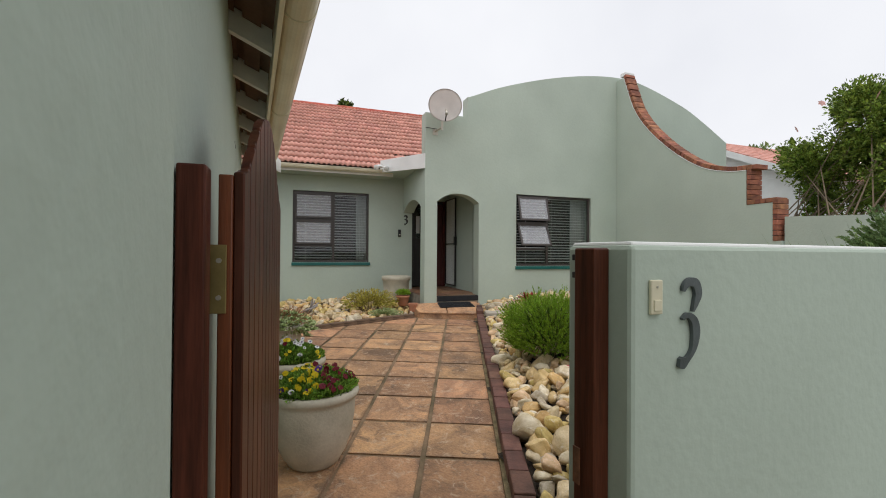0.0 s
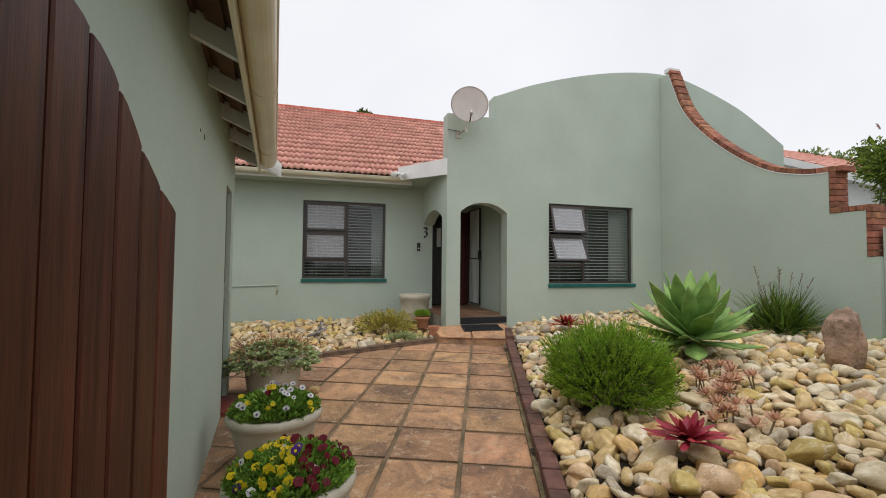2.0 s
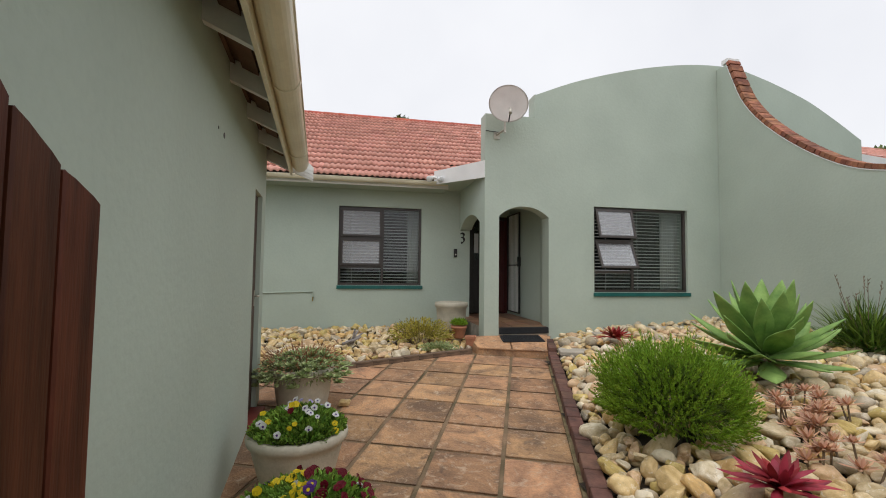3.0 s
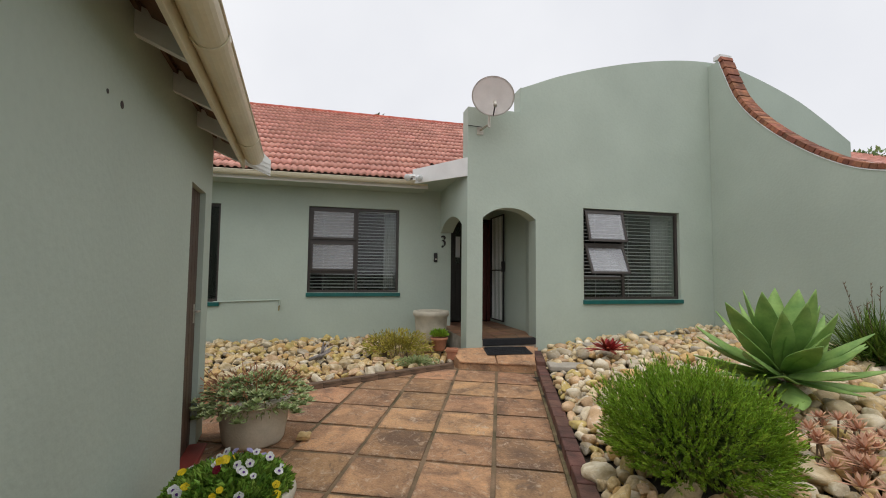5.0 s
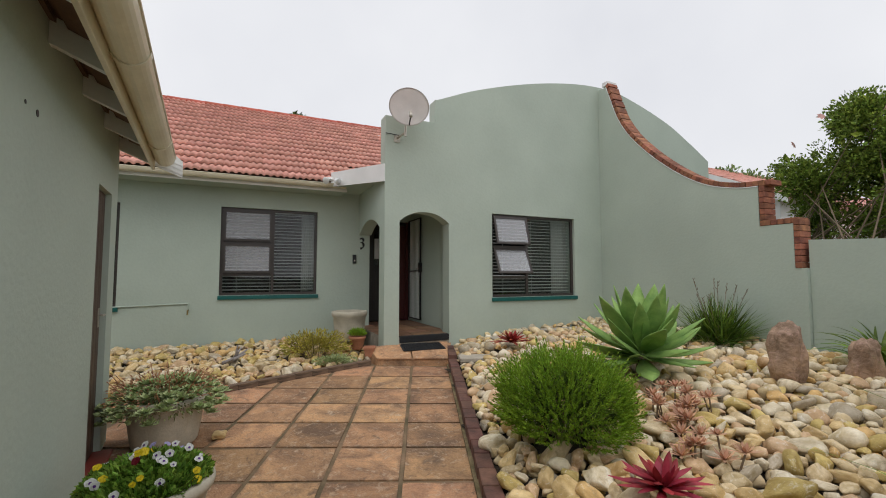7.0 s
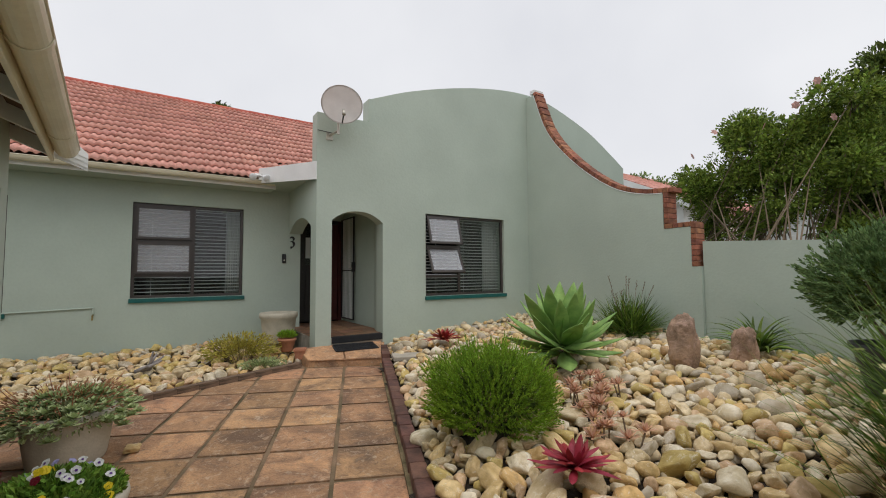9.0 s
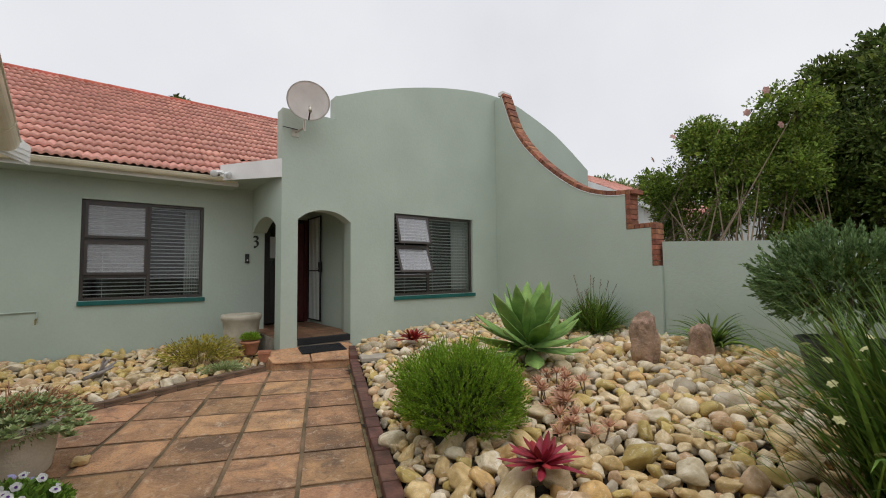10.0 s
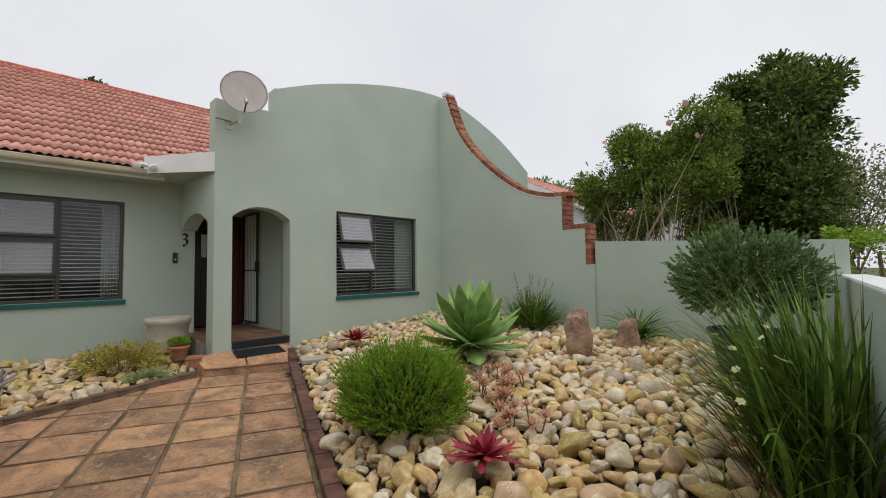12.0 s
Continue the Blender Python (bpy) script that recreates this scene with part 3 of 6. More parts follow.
db = prism([roof_at(RL, 0, -0.03), roof_at(RR, 0, -0.03), roof_at(RR, 1, -0.03), roof_at(RL, 1, -0.03)], (0, 0, -0.05))
part("deck", db, "soffit", roof)
part("back_slope", prism([(RL, RIDGE_Y - EAVE_Y, RIDGE_Z - EAVE_Z - 0.03), (RR + 1.2, RIDGE_Y - EAVE_Y, RIDGE_Z - EAVE_Z - 0.03), (RR + 1.2, 8.2, 0.0), (RL, 8.2, 0.0)], (0, 0, -0.05)), "tile", roof)
inner_deck = prism([(RR, 9.5 - EAVE_Y, 0.62 * (9.5 - EAVE_Y) - 0.03), (RR + 1.2, 9.5 - EAVE_Y, 0.62 * (9.5 - EAVE_Y) - 0.03), (RR + 1.2, RIDGE_Y - EAVE_Y, RIDGE_Z - EAVE_Z - 0.03), (RR, RIDGE_Y - EAVE_Y, RIDGE_Z - EAVE_Z - 0.03)], (0, 0, -0.05))
part("valley_slope", inner_deck, "soffit", roof)


def wavy_tile(w, length, thick=0.014, lift=0.054):
    """One interlocking roof tile: broad rolls with narrow dips, lying on the slope's own axes."""
    vs, fs, n = [], [], 18
    roll = [0.030 * (1 - abs(math.cos(3 * math.pi * i / n)) ** 2.6) for i in range(n + 1)]
    for y, up in ((0, lift), (length, 0.0), (0, lift - thick - 0.026)):
        vs += [(i / n * w, y, roll[i] + up) for i in range(n + 1)]
    for i in range(n):
        fs.append((i, i + 1, n + 1 + i + 1, n + 1 + i))
        fs.append((2 * n + 2 + i, 2 * n + 2 + i + 1, i + 1, i))
    return vs, fs


# fascias and gutters
def gutter_run(name, p, q, out, label, r=0.062):
    """A half-round gutter from p to q that hangs on the side out, with joints and an end cap."""
    g = thing(name, p, label, "gutter", kind="structure")
    p, q, o = Vector(p), Vector(q), Vector(out)
    d = q - p
    def half(r_, pad):
        hb_ = bmesh.new()
        arc = [o * (r - q * math.cos(math.pi * i / 12)) + Vector((0, 0, -q * math.sin(math.pi * i / 12) * 1.05)) for q, seq in ((r_, range(13)), (r_ - 0.005, range(12, -1, -1))) for i in seq]
        prism([v_ + pad[0] for v_ in arc], pad[1], hb_)
        return hb_

    part("channel", half(r, (Vector(), d)), "gutter", g)
    n = max(1, int(d.length / 1.5))
    for k in range(1, n + 1):
        c = d * (k / (n + 0.4))
        w = d.normalized() * 0.05
        part("joint_clip", half(r + 0.006, (c, w)), "gutter", g)
    for e in (Vector(), d):
        cb = bmesh.new()
        cb.faces.new([cb.verts.new(o * (r - r * math.cos(math.pi * i / 10)) + Vector((0, 0, -r * math.sin(math.pi * i / 10) * 1.05)) + e) for i in range(11)])
        part("end_cap", cb, "gutter", g)
    part("bead", rod(o * 2 * r, o * 2 * r + d, 0.008), "gutter", g, smooth=True)
    return g


gutter_run("roof_gutter", (-5.6, EAVE_Y - 0.002, 2.545), (2.30, EAVE_Y - 0.002, 2.545), (0, -1, 0), "cream half-round gutter along the roof eave")
setting(part("fascia_house", box(-5.6, 2.33, EAVE_Y, EAVE_Y + 0.022, 2.44, 2.575, 0.003), "white"), "white painted eave board under the roof", "fascia")
setting(part("soffit_house", box(-5.6, 2.33, EAVE_Y + 0.024, Y1 - 0.004, 2.45, 2.465), "paint"), "sage green painted eave soffit", "soffit")
FA, FB = Vector((2.05, 8.865, 0)), Vector((2.645, 7.775, 0))
fb2 = prism([(FA.x, FA.y, 2.50), (FA.x, FA.y, 2.74), (FB.x, FB.y, 2.70), (FB.x, FB.y, 2.43)], (0.02, 0.01, 0.0))
setting(part("fascia_porch", fb2, "white"), "white painted board along the porch eave", "fascia")
setting(part("soffit_porch", prism([(FA.x + 0.05, FA.y + 0.02, 2.50), (FB.x, FB.y + 0.1, 2.50), (2.69, 9.40, 2.50), (2.05, 9.40, 2.50)], (0, 0, 0.012)), "paint"), "sage green painted soffit over the porch arch", "soffit")
setting(part("roof_porch_flare", prism([(FA.x + 0.06, FA.y + 0.05, 2.66), (FB.x + 0.01, FB.y + 0.10, 2.60), (2.655, 9.7, 3.08), (2.3, 9.5, 2.96)], (0, 0, -0.02)), "tile_rest"), "small red tiled roof flare over the porch", "roof")

# twin floodlight at the gutter's end
lamp = thing("floodlight", (2.02, 8.74, 2.60), "twin white floodlights fixed to the eave board", "floodlight")
part("base", box(-0.05, 0.05, -0.02, 0.02, -0.03, 0.03, 0.008), "white", lamp)
for sx in (-1, 1):
    part("arm", rod((0, -0.02, 0), (sx * 0.055, -0.07, -0.02), 0.012), "white", lamp)
    hb = lathe([(0.018, 0), (0.03, 0.03), (0.052, 0.08), (0.056, 0.10), (0.05, 0.108)], 18)
    bmesh.ops.rotate(hb, verts=hb.verts, cent=(0, 0, 0), matrix=Euler((radians(115), 0, radians(sx * 30))).to_matrix())
    bmesh.ops.translate(hb, verts=hb.verts, vec=(sx * 0.055, -0.07, -0.02))
    part("head", hb, "frost", lamp, "pale glass lamp head", smooth=True)

# garage eave: deck, rafters, fascia, gutter, barge board
GE_X, GE_Z, GSL = 0.215, 2.005, 0.42
g_roof = thing("garage_roof", (0, 0, 0), "garage roof with exposed rafter tails and brown boards", "roof", kind="structure")
g_roof.matrix_world = GM @ pose(GE_X, 0, GE_Z)
RA, RB = -3.2, 4.78
part("deck", prism([(0.0, RA, 0.075), (0.0, RB, 0.075), (-4.6, RB, 0.075 + 4.6 * GSL), (-4.6, RA, 0.075 + 4.6 * GSL)], (0, 0, 0.03)), "soffit", g_roof)
part("covering", prism([(0.05, RA, 0.115), (0.05, RB, 0.115), (-4.6, RB, 0.115 + 4.65 * GSL), (-4.6, RA, 0.115 + 4.65 * GSL)], (0, 0, 0.03)), "tile", g_roof, "red tile covering")
for k in range(13):
    y = -2.66 + k * 0.61
    part("rafter", prism([(-0.005, y, -0.055), (-0.005, y, 0.075), (-1.2, y, 0.075 + 1.2 * GSL), (-1.2, y, -0.055 + 1.2 * GSL)], (0, 0.045, 0)), "white", g_roof, "grey-white painted rafter tail")
    for q in (0.06, 0.19):
        part("batten", prism([(-q, y + 0.05, 0.072 + q * GSL), (-q - 0.09, y + 0.05, 0.072 + (q + 0.09) * GSL), (-q - 0.09, y + 0.05, 0.045 + (q + 0.09) * GSL), (-q, y + 0.05, 0.045 + q * GSL)], (0, 0.555, 0)), "soffit", g_roof)
part("fascia", box(0.0, 0.022, RA, RB, -0.085, 0.10, 0.003), "gutter", g_roof, "cream painted eave board")
part("barge_board", prism([(0.225, RB + 0.03, -0.125), (0.225, RB + 0.03, 0.02), (0.14, RB + 0.03, 0.10), (-4.6, RB + 0.03, 0.08 + 4.74 * GSL), (-4.6, RB + 0.03, -0.125 + 4.82 * GSL)], (0, 0.025, 0)), "white", g_roof, "white painted barge board")
for k in range(3):
    part("bead_mould", prism([(0.227, RB + 0.026, -0.105 + 0.04 * k), (0.227, RB + 0.026, -0.093 + 0.04 * k), (-0.3, RB + 0.026, -0.093 + 0.04 * k + 0.527 * GSL), (-0.3, RB + 0.026, -0.105 + 0.04 * k + 0.527 * GSL)], (0, 0.006, 0)), "white", g_roof)
ga, gb2 = GM @ Vector((GE_X + 0.017, RA, GE_Z + 0.03)), GM @ Vector((GE_X + 0.017, RB - 0.03, GE_Z + 0.03))
gutter_run("garage_gutter", ga, gb2, (math.cos(radians(4.88)), math.sin(radians(4.88)), 0), "cream half-round gutter along the garage eave", 0.077)

# ---- windows ----
def window(name, w, y, open_by, label, split=0.49):
    """Bronze window in the opening w: two top-hung sashes over a small light, and a fixed light."""
    x0, x1, z0, z1 = w
    yf = y + 0.05
    t = setting(thing(name, (x0, yf, z0), label, "window"), label, "window")
    W, H = x1 - x0, z1 - z0
    f = 0.042
    part("window_frame", box(0, W, 0, 0.05, 0, f, 0.004), "bronze", t)
    part("window_frame", box(0, W, 0, 0.05, H - f, H, 0.004), "bronze", t)
    part("window_frame", box(0, f, 0.002, 0.048, f, H - f, 0.004), "bronze", t)
    part("window_frame", box(W - f, W, 0.002, 0.048, f, H - f, 0.004), "bronze", t)
    mx = W * split
    part("mullion", box(mx, mx + 0.045, 0.003, 0.047, f, H - f, 0.004), "bronze", t)
    zb, zm = H * 0.22, H * 0.585
    part("transom", box(f, mx, 0.004, 0.046, zb, zb + 0.045, 0.004), "bronze", t)
    part("transom", box(f, mx, 0.004, 0.046, zm, zm + 0.05, 0.004), "bronze", t)
    for a, b, c, d in ((mx + 0.045, W - f, f, H - f), (f, mx, f, zb)):
        p = part("pane", box(a, b, 0.022, 0.027, c, d), "glass", t)
        p.visible_shadow = False
    for zc, zd, open_ in ((zb + 0.045, zm, open_by[0]), (zm + 0.05, H - f, open_by[1])):
        s = new("sash")
        s.parent = t
        s.location = (f, 0.0, zd)
        s.rotation_euler = (radians(-open_), 0, 0)
        w_, h_ = mx - f, zd - zc
        sb = bmesh.new()
        for a in ((0, w_, -0.036, 0), (0, w_, -h_, -h_ + 0.036), (0, 0.036, -h_ + 0.036, -0.036), (w_ - 0.036, w_, -h_ + 0.036, -0.036)):
            box(a[0], a[1], -0.03, 0.0, a[2], a[3], 0.0, sb)
        part("sash_frame", sb, "bronze", s)
        p = part("sash_pane", box(0.036, w_ - 0.036, -0.018, -0.013, -h_ + 0.036, -0.036), "pale_pane", s)
        p.visible_shadow = False
        part("stay", rod((w_ - 0.02, -0.02, -h_ + 0.06), (w_ - 0.02, 0.05, -h_ + 0.12), 0.006), "steel", s)
    part("window_sill", box(-0.015, W + 0.03, -0.085, 0.045, -0.066, -0.002, 0.006), "green_sill", t, "dark green glazed tile sill")
    return t


def blind(name, w, y, label, x_from=0.0, gap=0.056, tilt=16):
    """A venetian blind hanging inside an opening."""
    x0, x1, z0, z1 = w
    b = thing(name, (x0 + 0.03, y + 0.16, z0), label, "blind")
    W, H = x1 - x0 - 0.06, z1 - z0
    sb = box(0, W, -0.019, 0.019, -0.0016, 0.0016)
    bmesh.ops.rotate(sb, verts=sb.verts, cent=(0, 0, 0), matrix=Matrix.Rotation(radians(tilt), 3, "X"))
    me = mesh_of("slat", sb, "slat")
    k = 0
    while 0.03 + k * gap < H - 0.06:
        s = new("slat", me)
        s.parent = b
        s.location = (0, 0, 0.03 + k * gap)
        k += 1
    part("head_rail", box(0, W, -0.025, 0.025, H - 0.05, H - 0.005, 0.004), "slat", b)
    for fx in (0.15, 0.5, 0.85):
        part("ladder_cord", rod((W * fx, -0.026, 0.02), (W * fx, -0.026, H - 0.05), 0.0022, sides=5), "slat", b)
    return b


def curtain(x0, x1, y, z0, z1, label):
    vs, fs, n = [], [], 40
    for i in range(n + 1):
        x = x0 + (x1 - x0) * i / n
        d = 0.025 * math.sin(i * 1.35) + 0.008 * math.sin(i * 3.1)
        vs += [(x, y + d, z0), (x, y + d, z1)]
    for i in range(n):
        fs.append((2 * i, 2 * i + 2, 2 * i + 3, 2 * i + 1))
    ob = raw("curtain", vs, fs, "curtain", smooth=True)
    so = ob.modifiers.new("thick", "SOLIDIFY")
    so.thickness = 0.004
    return tagged(ob, label, "curtain")


window("window_1", W1, Y1, (0.0, 0.0), "bronze aluminium window with closed sashes and blind", 0.51)
window("window_2", W2, Y2, (24.0, 15.0), "bronze aluminium window with two sashes propped open", 0.405)
window("window_3", W0, Y1, (0.0, 0.0), "bronze aluminium window half hidden behind the garage")
blind("venetian_blind", W1, Y1, "white venetian blind lowered behind the window")
blind("venetian_blind", W2, Y2, "white venetian blind lowered behind the open window")
curtain(W1[1] - 0.22, W1[1] + 0.08, Y1 + 0.30, 0.5, 2.2, "white net curtain drawn aside in the window")
curtain(W2[1] - 0.30, W2[1] + 0.08, Y2 + 0.30, 0.5, 2.2, "white net curtain drawn aside in the window")

# ---- porch ----
fl = setting(part("floor_porch", box(2.67, 3.90, Y2 + 0.002, 10.0, LOW, 0.085), "mortar"), "porch floor of orange-brown crazy slate", "floor")
rs = random.Random(5)
gx = [2.68, 2.93, 3.2, 3.52, 3.885]
gy = [Y2 + 0.07, 8.12, 8.5, 8.86, 9.25, 9.6, 9.97]
node = {(i, j): (gx[i] + (rs.uniform(-0.06, 0.06) if 0 < i < 4 else 0), gy[j] + (rs.uniform(-0.07, 0.07) if 0 < j < 6 else 0)) for i in range(5) for j in range(7)}
for i in range(4):
    for j in range(6):
        q = [node[i, j], node[i + 1, j], node[i + 1, j + 1], node[i, j + 1]]
        cx, cy = sum(p[0] for p in q) / 4, sum(p[1] for p in q) / 4
        part("slate_slab", prism([(cx + (px - cx) * 0.955, cy + (py - cy) * 0.955, 0.087) for px, py in q], (0, 0, 0.008)), "slate", fl)
part("step_nosing", box(2.91, 3.73, Y2 - 0.012, Y2 + 0.06, 0.0, 0.096, 0.008), "mat", fl, "black rubber step edge")
mat = part("door_mat", box(-0.32, 0.32, -0.16, 0.16, 0, 0.014, 0.005), "mat")
mat.matrix_world = pose(3.21, 7.62, -0.052, 8, 0, -6)
tagged(mat, "black ribbed rubber door mat before the step", "door mat")
for k in range(12):
    part("rib", box(-0.30, 0.30, -0.145 + k * 0.025, -0.134 + k * 0.025, 0.014, 0.018), "mat", mat)

dr = setting(thing("door_1", (3.0, 10.02, 0.095), "dark stained front door with a glazed panel", "door"), "dark stained front door with a glazed panel", "door")
part("door_frame", box(0, 0.07, 0, 0.10, 0, 2.02, 0.004), "door_wood", dr)
part("door_frame", box(0.79, 0.86, 0, 0.10, 0, 2.02, 0.004), "red_wood", dr)
part("door_frame", box(0.07, 0.79, 0, 0.10, 1.95, 2.02, 0.004), "door_wood", dr)
leaf = part("door_leaf", box(0.075, 0.50, 0.03, 0.07, 0.01, 1.945, 0.004), "door_wood", dr)
part("door_leaf", box(0.505, 0.785, 0.03, 0.07, 0.01, 1.945, 0.004), "red_wood", dr, "red-brown timber side leaf")
part("door_glass", box(0.13, 0.44, 0.022, 0.028, 1.12, 1.86), "glass", dr)
part("notice", box(0.13, 0.22, 0.014, 0.019, 1.25, 1.66), "paper", dr, "pale paper notice on the glass")
part("lower_panel", box(0.13, 0.44, 0.020, 0.03, 0.15, 1.0, 0.006), "door_wood", dr)
part("door_handle", rod((0.47, 0.0, 0.98), (0.39, 0.0, 0.98), 0.009), "brass", dr)

sg = thing("security_gate", (3.855, 9.985, 0.14), "open black steel security gate with white bars", "security gate")
sg.rotation_euler = (0, 0, radians(-90))
L, H = 0.64, 1.98
for a, b in (((0, 0, 0.01), (0, 0, H)), ((L, 0, 0.01), (L, 0, H)), ((0, 0, 0.01), (L, 0, 0.01)), ((0, 0, H), (L, 0, H)), ((0, 0, 0.95), (L, 0, 0.95))):
    part("frame_bar", box(min(a[0], b[0]) - 0.014, max(a[0], b[0]) + 0.014, -0.014, 0.014, min(a[2], b[2]), max(a[2], b[2]) + 0.02), "black", sg)
for k in range(1, 9):
    part("bar", rod((L * k / 9, 0, 0.02), (L * k / 9, 0, H), 0.007, sides=6), "white", sg, "white painted steel bar")
part("lock_box", box(L - 0.05, L + 0.02, -0.025, 0.025, 0.93, 1.12, 0.005), "black", sg)
part("gate_handle", rod((L - 0.02, -0.03, 1.0), (L - 0.12, -0.045, 1.0), 0.008), "steel", sg)


def stroke(bm, path, depth, step=8):
    """A flat band of changing width along a smooth line of (x, y, width), pushed forward by depth."""
    pts = []
    for i in range(len(path) - 1):
        p = [Vector(path[max(0, min(len(path) - 1, i + k))]) for k in (-1, 0, 1, 2)]
        for q in range(step):
            t = q / step
            pts.append(0.5 * (2 * p[1] + (p[2] - p[0]) * t + (2 * p[0] - 5 * p[1] + 4 * p[2] - p[3]) * t * t + (3 * p[1] - p[0] - 3 * p[2] + p[3]) * t ** 3))
    pts.append(Vector(path[-1]))
    rows = []
    for i, p in enumerate(pts):
        d = pts[min(len(pts) - 1, i + 1)] - pts[max(0, i - 1)]
        nrm = Vector((-d.y, d.x, 0)).normalized() * p.z * 0.5
        rows.append([bm.verts.new((p.x + s * nrm.x, p.y + s * nrm.y, z)) for s, z in ((1, 0), (1, depth), (-1, depth), (-1, 0))])
    for r, q in zip(rows, rows[1:]):
        for k in range(4):
            bm.faces.new((r[k], r[(k + 1) % 4], q[(k + 1) % 4], q[k]))
    bm.faces.new(rows[0][::-1])
    bm.faces.new(rows[-1])


def numeral(name, height, depth, mat, m, label, bold=1.0, wide=1.0, upright=0.0):
    """A cast figure three with a curled top, a pointed waist and a ball at its foot; one unit high before scaling."""
    bm = bmesh.new()
    top = [(-0.09, 0.36, 0.03), (-0.065, 0.42, 0.06), (0.0, 0.465, 0.075), (0.085, 0.44, 0.095), (0.12, 0.33, 0.09), (0.09, 0.23, 0.065), (0.045, 0.125, 0.02)]
    foot = [(-0.105, 0.045, 0.025), (-0.03, 0.085, 0.05), (0.055, 0.02, 0.085), (0.085, -0.10, 0.098), (0.07, -0.24, 0.075), (0.03, -0.34, 0.05), (-0.04, -0.415, 0.055), (-0.105, -0.445, 0.115), (-0.15, -0.44, 0.07)]
    for k, path in enumerate((top, foot)):
        stroke(bm, [((x - upright * y) * height * wide, y * height, w * height * bold) for x, y, w in path], depth + 0.0008 * k)
    ob = part(name, bm, mat)
    ob.matrix_world = m
    return tagged(ob, label, "house number")


numeral("house_number", 0.20, 0.012, "black", pose(2.72, Y1 - 0.001, 1.60, 90, 0, 0), "black metal house number three on the porch wall", 2.0, 1.5, 0.10)
bell = thing("door_bell", (2.58, Y1, 1.31), "small black intercom unit on the porch wall", "intercom")
part("body", box(-0.032, 0.032, -0.035, 0, -0.08, 0.08, 0.01), "black", bell)
part("button", rod((0, -0.040, -0.03), (0, -0.03, -0.03), 0.014), "steel", bell)

# ---- satellite dish ----
dish = thing("satellite_dish", (2.85, Y2, 3.12), "pale grey satellite dish on a wall bracket", "satellite dish")
part("wall_plate", box(-0.05, 0.05, -0.012, 0, -0.07, 0.05, 0.003), "steel", dish)
part("bracket", rod((0, 0, 0), (0.06, -0.22, 0.02), 0.018), "steel", dish)
part("mast", rod((0.06, -0.22, -0.03), (0.06, -0.22, 0.34), 0.02), "steel", dish)
bowl_m = Matrix.Translation((0.08, -0.31, 0.37)) @ Euler((radians(80), 0, radians(-16))).to_matrix().to_4x4()
bowl = bmesh.new()
rings = []
for r in (0.0, 0.07, 0.14, 0.21, 0.27, 0.298):
    rings.append([bowl.verts.new((r * math.cos(2 * math.pi * k / 40), 1.06 * r * math.sin(2 * math.pi * k / 40), 0.55 * r * r)) for k in range(40)] if r else [bowl.verts.new((0, 0, 0))])
for k in range(40):
    bowl.faces.new((rings[0][0], rings[1][k], rings[1][(k + 1) % 40]))
for a, b in zip(rings[1:], rings[2:]):
    for k in range(40):
        bowl.faces.new((a[k], b[k], b[(k + 1) % 40], a[(k + 1) % 40]))
bmesh.ops.solidify(bowl, geom=bowl.faces[:], thickness=0.006)
bmesh.ops.transform(bowl, matrix=bowl_m, verts=bowl.verts)
part("bowl", bowl, "dish", dish, "pale grey enamelled bowl", smooth=True)
pp = lambda x, y, z: bowl_m @ Vector((x, y, z))
part("feed_arm", rod(pp(0, -0.30, 0.03), pp(0.01, -0.25, 0.22), 0.010), "black", dish)
part("feed_horn", rod(pp(0.01, -0.27, 0.23), pp(0.01, -0.17, 0.18), 0.024, 0.020, 12), "steel", dish, smooth=True)
part("cable", rod((-0.183, -0.010, 0.055), (0.03, -0.05, 0.03), 0.006), "black", dish)

# tap and pipe on the wall
tap = thing("garden_tap", (0.0, Y1, 0.57), "wall pipe with a small brass garden tap", "tap")
part("pipe", rod((-1.0, -0.012, -0.03), (-0.02, -0.012, 0.0), 0.011), "paint", tap)
part("down_pipe", rod((-0.02, -0.012, 0.005), (-0.02, -0.012, -0.13), 0.011), "paint", tap)
part("tap_body", rod((-0.02, -0.012, -0.10), (-0.02, -0.09, -0.11), 0.012), "brass", tap)
part("spout", rod((-0.02, -0.085, -0.11), (-0.02, -0.09, -0.17), 0.010), "brass", tap)

# ---- garage side ----
gdoor = setting(thing("door_2", (0, 0, 0), "narrow dark brown plank door in the garage wall", "door"), "narrow dark brown plank door in the garage wall", "door")
gdoor.matrix_world = GM @ pose(-0.05, GD[0], -0.30)
for k in range(5):
    part("plank", box(-0.03, 0.012, 0.004 + k * 0.0905, 0.004 + k * 0.0905 + 0.088, 0.02, GD[2] + 0.295, 0.003), "garage_wood", gdoor)
part("door_handle", rod((0.012, 0.40, 1.02), (0.05, 0.40, 1.02), 0.007), "steel", gdoor)
part("lever", rod((0.05, 0.41, 1.02), (0.05, 0.31, 1.02), 0.007), "steel", gdoor)
part("lock_plate", box(0.012, 0.016, 0.38, 0.42, 0.93, 1.07), "steel", gdoor)
setting(on_garage(part("sill_garage_door", box(-0.2, 0.08, GD[0] - 0.01, GD[1] + 0.01, -0.42, -0.285, 0.008), "red_step")), "red polished cement door step", "step")
for (yy, zz, rr) in ((2.75, 1.69, 0.016), (2.61, 1.69, 0.009)):
    ob = on_garage(part("wall_hole", rod((-0.004, yy, zz), (0.002, yy, zz), rr, sides=12), "black"))
    tagged(ob, "small dark round hole in the wall plaster", "hole")

